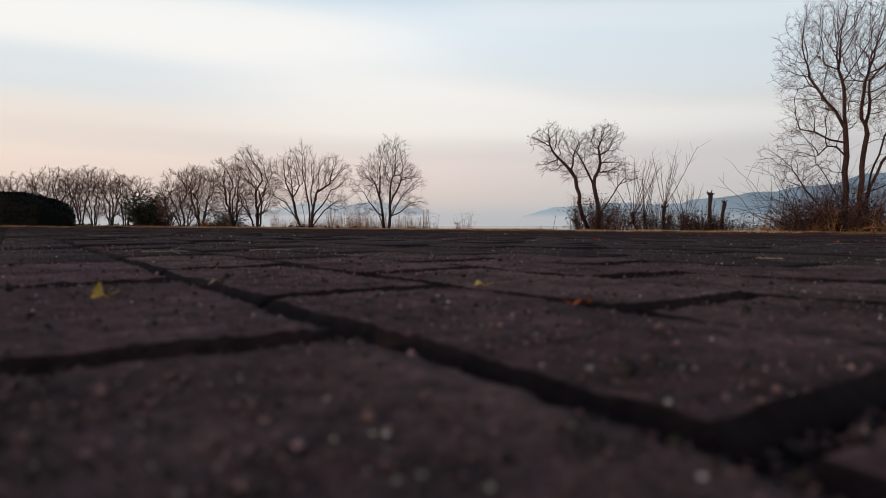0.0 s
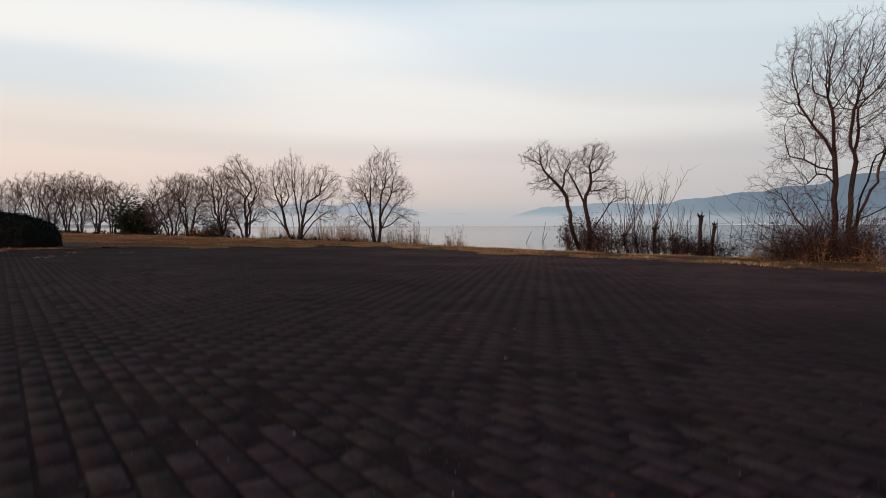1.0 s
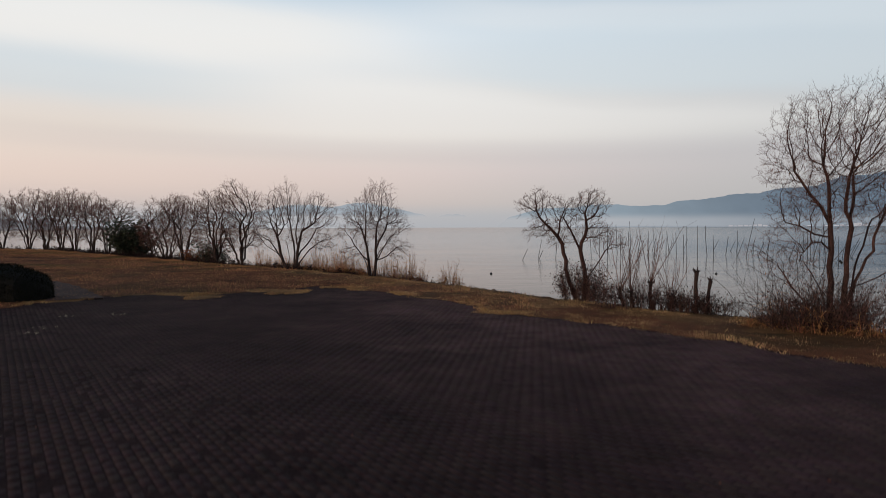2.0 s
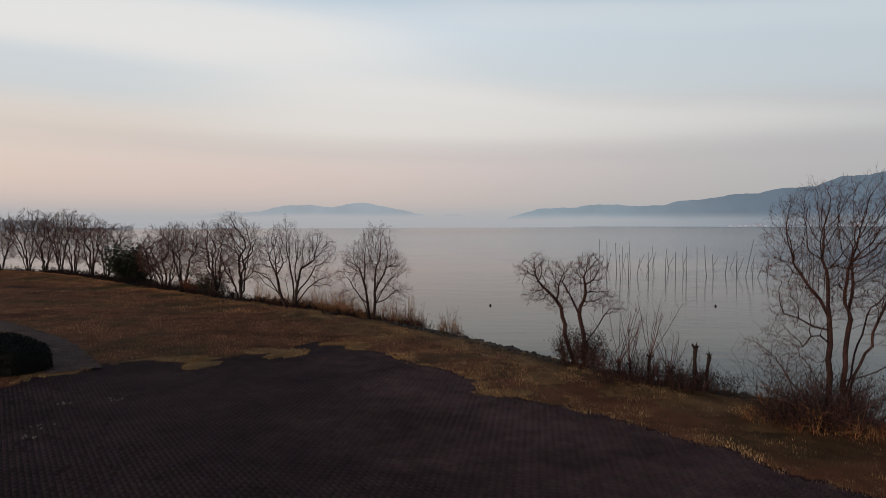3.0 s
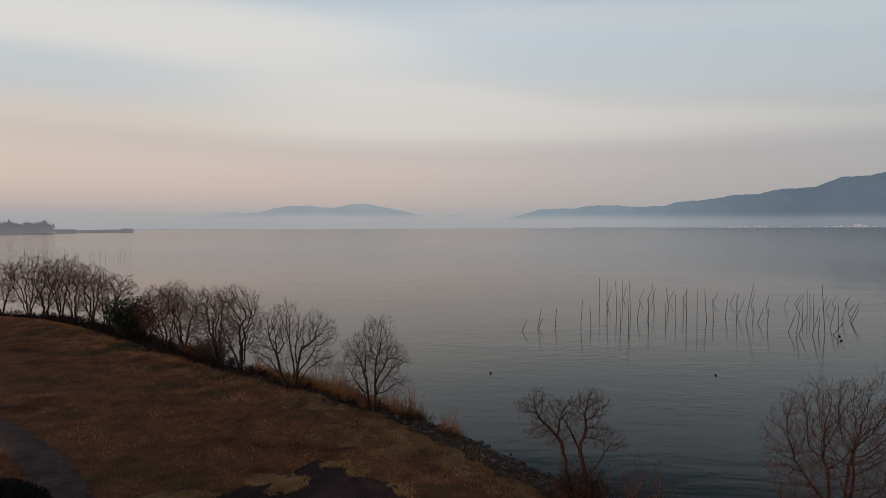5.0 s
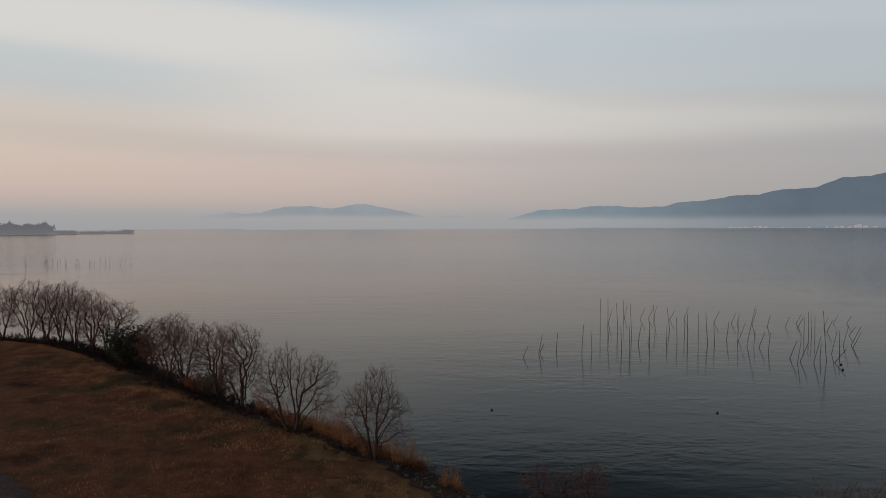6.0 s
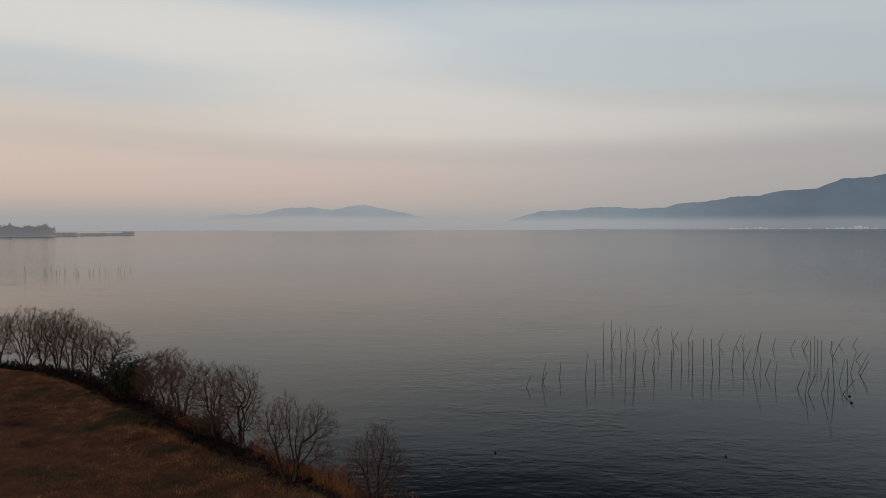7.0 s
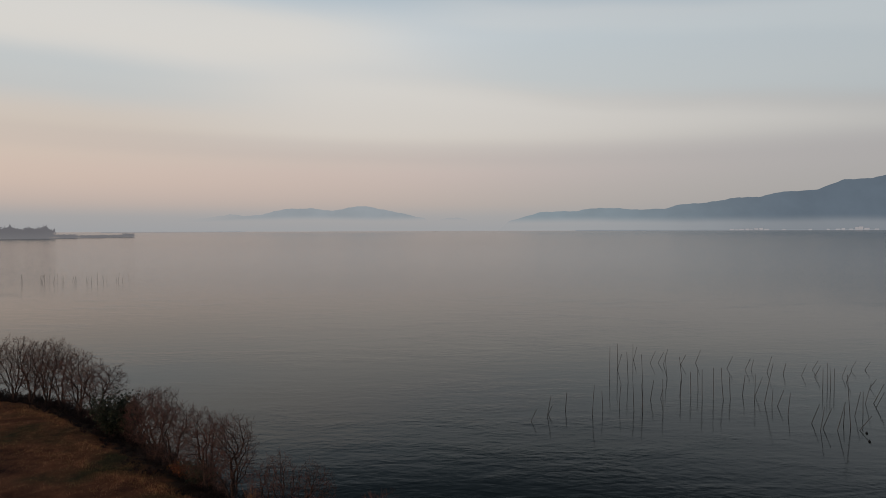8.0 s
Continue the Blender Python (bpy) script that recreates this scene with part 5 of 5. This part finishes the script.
# ------------------------------------------------------------------ far shores
def far_land(name, line, width, tall, label, material):
    """A low strip of land across the water."""
    p = spline(line, 60)
    rng = np.random.default_rng(len(line))
    rows = []
    for k, h in ((-1, -1.5), (-0.7, 0.6), (0, 1.0), (0.7, 0.6), (1, -1.5)):
        rows.append(np.stack([p[:, 0], p[:, 1] + k * width, WATER + h * tall * (1 + 0.2 * rng.normal(0, 1, 60))], -1))
    V = np.stack(rows, 0)
    i = np.arange(300).reshape(5, 60)
    q = np.stack([i[:-1, :-1], i[:-1, 1:], i[1:, 1:], i[1:, :-1]], -1).reshape(-1, 4)
    tagged(piece(name, mesh_from(name, V.reshape(-1, 3), [q], material)), label, "land", kind="structure")


def far_woods(name, spots, label, seed):
    """Distant tree crowns: many uneven clumps of facets along a shore. spots: x0, x1, y, height, count."""
    rng = np.random.default_rng(seed)
    V, T, off = [], [], 0
    for x0, x1, y, tall, n in spots:
        for _ in range(n):
            h = tall * rng.uniform(0.4, 1.0)
            c = np.array([rng.uniform(x0, x1), y + rng.normal(0, 6), WATER + 0.5])
            m = 22
            u = unit(rng.normal(0, 1, (m, 3)))
            ctr = c + u * np.array([h * 0.42, h * 0.42, h * 0.42]) * rng.uniform(0.5, 1, (m, 1)) + [0, 0, h * 0.55]
            e = rng.normal(0, h * 0.16, (m, 3, 3))
            V.append((ctr[:, None] + e).reshape(-1, 3))
            T.append(off + np.arange(m * 3).reshape(-1, 3))
            off += m * 3
    tagged(piece(name, mesh_from(name, np.concatenate(V), [np.concatenate(T)], M_FARWOOD, flat=True)), label, "woods", kind="stuff")


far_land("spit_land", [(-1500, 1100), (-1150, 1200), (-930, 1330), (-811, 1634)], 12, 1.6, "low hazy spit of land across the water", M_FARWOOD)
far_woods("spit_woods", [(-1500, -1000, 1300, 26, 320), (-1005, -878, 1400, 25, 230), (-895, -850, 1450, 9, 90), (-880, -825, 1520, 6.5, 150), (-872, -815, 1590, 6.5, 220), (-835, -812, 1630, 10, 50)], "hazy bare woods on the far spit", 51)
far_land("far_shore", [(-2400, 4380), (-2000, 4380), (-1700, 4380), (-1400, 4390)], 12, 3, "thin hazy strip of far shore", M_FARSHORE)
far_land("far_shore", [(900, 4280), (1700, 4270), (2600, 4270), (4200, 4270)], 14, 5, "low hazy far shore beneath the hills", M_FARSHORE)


def far_house(x, w, h, d, seed):
    root = new("far_building")
    root.location = (x, 4250, WATER + 2)
    bm = bmesh.new()
    bmesh.ops.create_cube(bm, size=1.0)
    bmesh.ops.scale(bm, vec=(w, d, h), verts=bm.verts)
    bmesh.ops.translate(bm, vec=(0, 0, h / 2), verts=bm.verts)
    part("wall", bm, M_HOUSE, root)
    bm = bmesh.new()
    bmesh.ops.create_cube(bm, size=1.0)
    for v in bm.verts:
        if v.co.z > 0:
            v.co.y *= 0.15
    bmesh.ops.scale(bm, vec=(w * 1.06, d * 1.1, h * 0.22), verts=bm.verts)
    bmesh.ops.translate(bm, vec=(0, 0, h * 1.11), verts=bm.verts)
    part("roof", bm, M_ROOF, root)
    tagged(root, "pale building far across the lake", "building", "buildings on the far shore")


for i, (px, w, h) in enumerate([(0.459, 22, 9), (0.4665, 14, 6), (0.4745, 26, 8), (0.4835, 18, 11), (0.4895, 16, 7), (0.4975, 20, 13), (0.5055, 18, 16), (0.514, 24, 9), (0.542, 14, 6),
                                (0.584, 14, 7), (0.612, 14, 7), (0.628, 22, 8), (0.6365, 14, 11), (0.649, 16, 8), (0.658, 12, 20), (0.6645, 20, 24), (0.674, 24, 14), (0.690, 18, 8)]):
    far_house(px * 4250, w, h * 0.9, 16, i)


# ------------------------------------------------------------------ shore rocks
def rock_meshes(n, seed):
    rng = np.random.default_rng(seed)
    out = []
    for _ in range(n):
        bm = bmesh.new()
        for p in unit(rng.normal(0, 1, (15, 3))) * rng.uniform(0.8, 1.0, (15, 1)) * np.array([1.0, 0.8, 0.55]):
            bm.verts.new(p)
        bmesh.ops.convex_hull(bm, input=bm.verts)
        bmesh.ops.delete(bm, geom=[v for v in bm.verts if not v.link_faces], context="VERTS")
        me = bpy.data.meshes.new("rock")
        bm.to_mesh(me)
        bm.free()
        me.materials.append(M_ROCK)
        out.append(me)
    return out


def make_rocks():
    rng = np.random.default_rng(33)
    root = new("rock_revetment")
    kinds = rock_meshes(7, 8)
    seg = np.diff(SHORE, axis=0)
    run = np.concatenate([[0], np.cumsum(np.hypot(seg[:, 0], seg[:, 1]))])
    a = float(np.interp(-13, SHORE[::-1, 0], run[::-1]))
    b = float(np.interp(13, SHORE[::-1, 0], run[::-1]))
    for i in range(300):
        s = rng.uniform(b, a)
        j = int(np.searchsorted(run, s) - 1)
        t = (s - run[j]) / (run[j + 1] - run[j])
        p, d = SHORE[j] + t * seg[j], seg[j] / np.hypot(*seg[j])
        off = rng.uniform(-0.35, 2.5)
        x, y = p + np.array([-d[1], d[0]]) * off
        size = rng.uniform(0.10, 0.30) * (1.15 if off < 0.6 else 0.8)
        ob = piece("rock", kinds[i % 7], root)
        ob.matrix_local = pose(x, y, float(ground_z(np.array(x), np.array(y))) + size * 0.12, rng.uniform(-20, 20), rng.uniform(-20, 20), rng.uniform(0, 360)) @ Matrix.Diagonal((size, size, size, 1))
    # smaller rubble between them, uncounted
    n = 1500
    v = rng.uniform(b, a, n)
    j = np.searchsorted(run, v) - 1
    d = seg[j] / np.hypot(seg[j, 0], seg[j, 1])[:, None]
    p = SHORE[j] + d * (v - run[j])[:, None] + np.stack([-d[:, 1], d[:, 0]], -1) * rng.uniform(-0.2, 2.7, n)[:, None]
    base = np.array([tuple(q.co) for q in kinds[0].vertices])
    tri = np.array([tuple(f.vertices) for f in kinds[0].polygons])
    turn, size = rng.uniform(0, 6.28, n), rng.uniform(0.05, 0.14, n)
    c, s = np.cos(turn)[:, None], np.sin(turn)[:, None]
    k = base[None] * rng.uniform(0.7, 1.3, (n, 1, 3)) * size[:, None, None]
    V = np.stack([k[..., 0] * c - k[..., 1] * s + p[:, :1], k[..., 0] * s + k[..., 1] * c + p[:, 1:], k[..., 2] + (ground_z(p[:, 0], p[:, 1]) + size * 0.2)[:, None]], -1)
    T = (tri[None] + (np.arange(n) * len(base))[:, None, None]).reshape(-1, 3)
    tagged(piece("rubble", mesh_from("rubble", V.reshape(-1, 3), [T], M_RUBBLE, flat=True), root), kind="stuff")
    tagged(root, "dark rough rocks laid along the water's edge", "rocks", kind="structure")


make_rocks()

# ------------------------------------------------------------------ paving, and what lies on it
U_AX, V_AX = np.array([0.811, 0.585]), np.array([-0.585, 0.811])
PU, PV_, JOINT = 0.115, 0.235, 0.0065
U0, V0 = 0.089, 0.170


def paver_grid():
    """Centres of all stones: courses run along V, every second one shifted by half a stone."""
    us, vs = np.arange(-260, 260), np.arange(-160, 170)
    I, J = np.meshgrid(us, vs, indexing="ij")
    cu = U0 - PU / 2 + I * PU
    cv = V0 - PV_ / 2 + J * PV_ + np.where(I % 2 == 0, 0, PV_ / 2)
    x, y = cu * U_AX[0] + cv * V_AX[0], cu * U_AX[1] + cv * V_AX[1]
    near = (y > -5) & (x > -13.4) & (x < 14) & (y < 28)
    x, y = x[near], y[near]
    k = paved(x, y)
    return x[k], y[k]


def stone_mesh(name, nu, nv, seed, rough, top):
    """One paver with worn, rounded edges and a pitted top."""
    rng = np.random.default_rng(seed)
    hu, hv, ch, drop = (PU - JOINT) / 2, (PV_ - JOINT) / 2, 0.006, 0.022
    gu = np.concatenate([[-hu, -hu], np.linspace(-hu + ch, hu - ch, nu), [hu, hu]])
    gv = np.concatenate([[-hv, -hv], np.linspace(-hv + ch, hv - ch, nv), [hv, hv]])
    A, B = np.meshgrid(gu, gv, indexing="ij")
    H = np.zeros(A.shape)
    for i in (0, -1):
        H[i, :] = -drop
        H[:, i] = -drop
    for i in (1, -2):
        H[i, 1:-1] = np.minimum(H[i, 1:-1], -0.005)
        H[1:-1, i] = np.minimum(H[1:-1, i], -0.005)
    if rough:
        H[2:-2, 2:-2] += rng.normal(0, rough, H[2:-2, 2:-2].shape) + 0.0008 * ripple2(A[2:-2, 2:-2] * 60, B[2:-2, 2:-2] * 60, seed)
        A[1:-1, 1:-1] += rng.normal(0, rough * 0.8, A[1:-1, 1:-1].shape)
        B[1:-1, 1:-1] += rng.normal(0, rough * 0.8, B[1:-1, 1:-1].shape)
    i = np.arange(A.size).reshape(A.shape)
    q = np.stack([i[:-1, :-1], i[1:, :-1], i[1:, 1:], i[:-1, 1:]], -1).reshape(-1, 4)
    V = np.stack([A, B, H], -1).reshape(-1, 3)
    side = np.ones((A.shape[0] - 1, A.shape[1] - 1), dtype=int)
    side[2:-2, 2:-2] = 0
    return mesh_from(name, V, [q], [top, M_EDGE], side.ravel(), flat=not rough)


def make_paving():
    rng = np.random.default_rng(17)
    root = new("pavement")
    x, y = paver_grid()
    turn = math.atan2(U_AX[1], U_AX[0])
    dist = np.hypot(x - 0.1, (y - 0.9) * 0.8)
    order = np.argsort(dist)
    close, rest = order[:300], order[300:]
    close = close[np.argsort(np.hypot(x[close] - 0.03, y[close] - 0.36))]
    fine = [stone_mesh("paver", 34, 68, s, 0.0003, M_PAVER) for s in range(4)]
    plain = [stone_mesh("paver", 2, 2, s, 0.0, M_PAVERDARK) for s in range(3)]
    for n, i in enumerate(close):
        ob = piece("paver", fine[n % 4] if n < 20 else plain[n % 3], root)
        flip = 180 if rng.random() < 0.5 else 0
        ob.matrix_local = pose(x[i], y[i], float(plane(x[i], y[i])) + rng.normal(-0.0003, 0.0003 if n < 45 else 0.0012), rng.normal(0, 0.12 if n < 45 else 0.35), rng.normal(0, 0.12 if n < 45 else 0.35), math.degrees(turn) + flip + rng.normal(0, 0.5))
    # the rest, joined
    n = len(rest)
    hu, hv, ch = (PU - JOINT) / 2, (PV_ - JOINT) / 2, 0.007
    cu = np.array([-hu, hu, hu, -hu, -hu + ch, hu - ch, hu - ch, -hu + ch])
    cv = np.array([-hv, -hv, hv, hv, -hv + ch, -hv + ch, hv - ch, hv - ch])
    ch_ = np.array([-0.014] * 4 + [0.0] * 4)
    X_, Y_ = x[rest][:, None], y[rest][:, None]
    tu, tv = rng.normal(0, 0.004, (n, 1)), rng.normal(0, 0.004, (n, 1))
    vx = X_ + cu * U_AX[0] + cv * V_AX[0]
    vy = Y_ + cu * U_AX[1] + cv * V_AX[1]
    vz = plane(vx, vy) + ch_ + rng.normal(-0.0004, 0.0014, (n, 1)) + cu * tu + cv * tv
    o = np.arange(n)[:, None] * 8
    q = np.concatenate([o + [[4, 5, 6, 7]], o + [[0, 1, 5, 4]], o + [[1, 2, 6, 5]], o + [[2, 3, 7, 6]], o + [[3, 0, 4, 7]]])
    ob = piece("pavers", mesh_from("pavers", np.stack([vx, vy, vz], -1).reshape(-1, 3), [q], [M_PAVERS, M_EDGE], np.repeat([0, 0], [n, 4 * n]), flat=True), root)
    tagged(ob, kind="stuff")
    tagged(root, "worn dark brown block paving with dirt in the joints", "pavement", kind="structure")


make_paving()


def grit(name, n, spread, size, material, label, seed, sunk=0.35, joint=False):
    """Loose crumbs lying on the paving, thinning out with distance."""
    rng = np.random.default_rng(seed)
    y = 0.06 + rng.random(n) ** 2.0 * spread
    x = (rng.random(n) - 0.5) * 2 * (0.25 + y * 0.95)
    u, v = x * U_AX[0] + y * U_AX[1] - (U0 - PU / 2), x * V_AX[0] + y * V_AX[1] - (V0 - PV_ / 2)
    row = np.round(u / PU)
    v = v - np.where(row % 2 == 0, 0, PV_ / 2)
    on = (np.abs(u - row * PU) < PU / 2 - 0.008) & (np.abs(v - np.round(v / PV_) * PV_) < PV_ / 2 - 0.008)
    on = on ^ joint
    x, y = x[on], y[on]
    n = len(x)
    drop = np.interp(y, [0.6, 1.3], [0.006, 0.0015]) if joint else np.zeros(n)
    s = size * np.exp(rng.normal(0, 0.5, n)) * (1 + 0.5 * np.minimum(y, 3))
    u = np.array([(1, 0, 0), (-0.5, 0.87, 0), (-0.5, -0.87, 0), (0.1, 0, 0.8), (0, 0.1, -0.5)])
    a = rng.uniform(0, 6.28, n)
    c, sn = np.cos(a)[:, None], np.sin(a)[:, None]
    k = rng.uniform(0.6, 1.3, (n, 5))
    vx = (u[:, 0] * c - u[:, 1] * sn) * k * s[:, None] + x[:, None]
    vy = (u[:, 0] * sn + u[:, 1] * c) * k * s[:, None] + y[:, None]
    vz = u[:, 2] * s[:, None] * k + (plane(x, y) - drop + s * sunk)[:, None]
    o = np.arange(n)[:, None] * 5
    f = np.concatenate([o + [[0, 1, 3]], o + [[1, 2, 3]], o + [[2, 0, 3]], o + [[1, 0, 4]], o + [[2, 1, 4]], o + [[0, 2, 4]]])
    tagged(piece(name, mesh_from(name, np.stack([vx, vy, vz], -1).reshape(-1, 3), [f], material, flat=True)), label, "grit", kind="stuff")


grit("paver_grain", 46000, 2.6, 0.0004, M_GRAIN, "coarse grains standing proud of the worn paving stones", 60, 0.05)
grit("pale_grit", 3600, 3.0, 0.0004, M_GRIT, "pale grains of sand scattered over the paving", 61)
grit("dark_grit", 9000, 6.0, 0.0007, M_DARKGRIT, "dark crumbs of soil scattered over the paving", 62)
grit("joint_crumbs", 60000, 1.8, 0.0009, M_JOINTGRIT, "crumbs of dirt lying in the paving joints", 65, -0.1, True)


def moss_joint():
    rng = np.random.default_rng(63)
    n = 900
    v = 0.2 + rng.random(n) ** 1.3 * 5.5
    keep = ripple2(v * 3, v * 0, 7) > 0.05
    v = v[keep]
    u = U0 - PU + rng.normal(0, 0.003, len(v))
    x, y = u * U_AX[0] + v * V_AX[0], u * U_AX[1] + v * V_AX[1]
    x = np.concatenate([x, rng.normal(-0.425, 0.02, 160)])
    y = np.concatenate([y, rng.normal(0.765, 0.012, 160)])
    V, Fc = blades(rng, x, y, rng.uniform(0.004, 0.015, len(x)), 0.004, 0.8)
    tagged(piece("joint_moss", mesh_from("joint_moss", V, Fc, M_MOSS)), "green moss and grass growing in a paving joint", "moss", kind="stuff")


moss_joint()


def fallen_leaf(x, y, size, material, turn, tilt, label, curl=0.35):
    """A small curled leaf with a stalk, lying on the stones."""
    root = new("fallen_leaf")
    n = 9
    t = np.linspace(0, 1, n)
    w = np.sin(t ** 0.8 * np.pi) * 0.42 + 0.02
    rows = []
    for k in (-1, -0.5, 0, 0.5, 1):
        rows.append(np.stack([t - 0.5, w * k, curl * (w * k) ** 2 * 3 + 0.25 * curl * np.sin(t * 4) + 0.03], -1) * size)
    V = np.stack(rows, 0)
    i = np.arange(5 * n).reshape(5, n)
    q = np.stack([i[:-1, :-1], i[:-1, 1:], i[1:, 1:], i[1:, :-1]], -1).reshape(-1, 4)
    piece("blade", mesh_from("blade", V.reshape(-1, 3), [q], material), root)
    P = np.stack([np.linspace(0.45, 0.95, 4), np.zeros(4), 0.08 + 0.05 * np.arange(4)], -1)[None] * size
    V, Fc = tubes([(P, np.full((1, 4), size * 0.025), 5)])
    piece("stalk", mesh_from("stalk", V, Fc, material), root)
    root.matrix_basis = pose(x, y, float(plane(x, y)) + size * 0.05, tilt, 0, turn)
    tagged(root, label, "leaf", "leaves on the paving")


fallen_leaf(-0.158, 0.272, 0.0085, M_YLEAF, 70, 40, "small curled yellow leaf lying on the paving", 0.8)
fallen_leaf(0.013, 0.345, 0.0075, M_YLEAF, 15, 10, "tiny pale yellow leaf lying on the paving")
fallen_leaf(0.052, 0.262, 0.0085, M_OLEAF, 200, 10, "tiny orange-brown leaf lying on the paving")
fallen_leaf(-0.13, 0.335, 0.009, M_STICK, 30, 0, "bleached curled leaf lying on the paving")
rl = np.random.default_rng(64)
for i in range(26):
    yy = 1.8 + rl.random() ** 1.5 * 7
    fallen_leaf(rl.uniform(-0.7, 0.7) * yy, yy, rl.uniform(0.012, 0.03), (M_OLEAF, M_DRYLEAF, M_STICK)[i % 3], rl.uniform(0, 360), rl.uniform(-15, 15),
                ("withered orange leaf on the paving", "withered brown leaf on the paving", "bleached leaf on the paving")[i % 3])
for x, y in ((-10.5, 17.5), (-9.7, 15.5), (-9.6, 14.7), (-9.3, 17.9)):
    for k in range(5):
        fallen_leaf(x + rl.normal(0, 0.16), y + rl.normal(0, 0.10), rl.uniform(0.05, 0.09), M_STICK, rl.uniform(0, 360), rl.uniform(-20, 20), "bleached dry leaf in a small drift on the paving")


def fallen_twig(x, y, length, turn, seed):
    rng = np.random.default_rng(seed)
    t = np.linspace(-0.5, 0.5, 7)
    P = np.stack([t * length, 0.05 * length * np.sin(t * 5), 0.003 + 0.02 * length * rng.random(7)], -1)[None]
    Q, RQ = sprout(rng, P, np.full((1, 7), 0.0006), 2, 0.3, 0.9, (25, 45), (0.2, 0.4), 0.6, 4, 0.05, 0.0, 0.0003)
    V, Fc = tubes([(P, np.linspace(0.0008, 0.0004, 7)[None], 6), (Q, RQ, 4)])
    ob = piece("fallen_twig", mesh_from("fallen_twig", V, Fc, M_STICK))
    ob.matrix_basis = pose(x, y, float(plane(x, y)), 0, 0, turn)
    tagged(ob, "thin bleached twig lying on the paving", "twig", "twigs on the paving")


for i, (x, y, l, a) in enumerate([(0.33, 0.67, 0.028, 130), (-0.34, 0.72, 0.05, 5), (-0.24, 0.80, 0.055, -3), (0.45, 0.66, 0.03, 0), (0.9, 1.5, 0.08, 20), (-1.1, 1.9, 0.07, 60), (0.2, 1.7, 0.06, 100), (0.05, 5.6, 0.25, 10)]):
    fallen_twig(x, y, l, a, 500 + i)
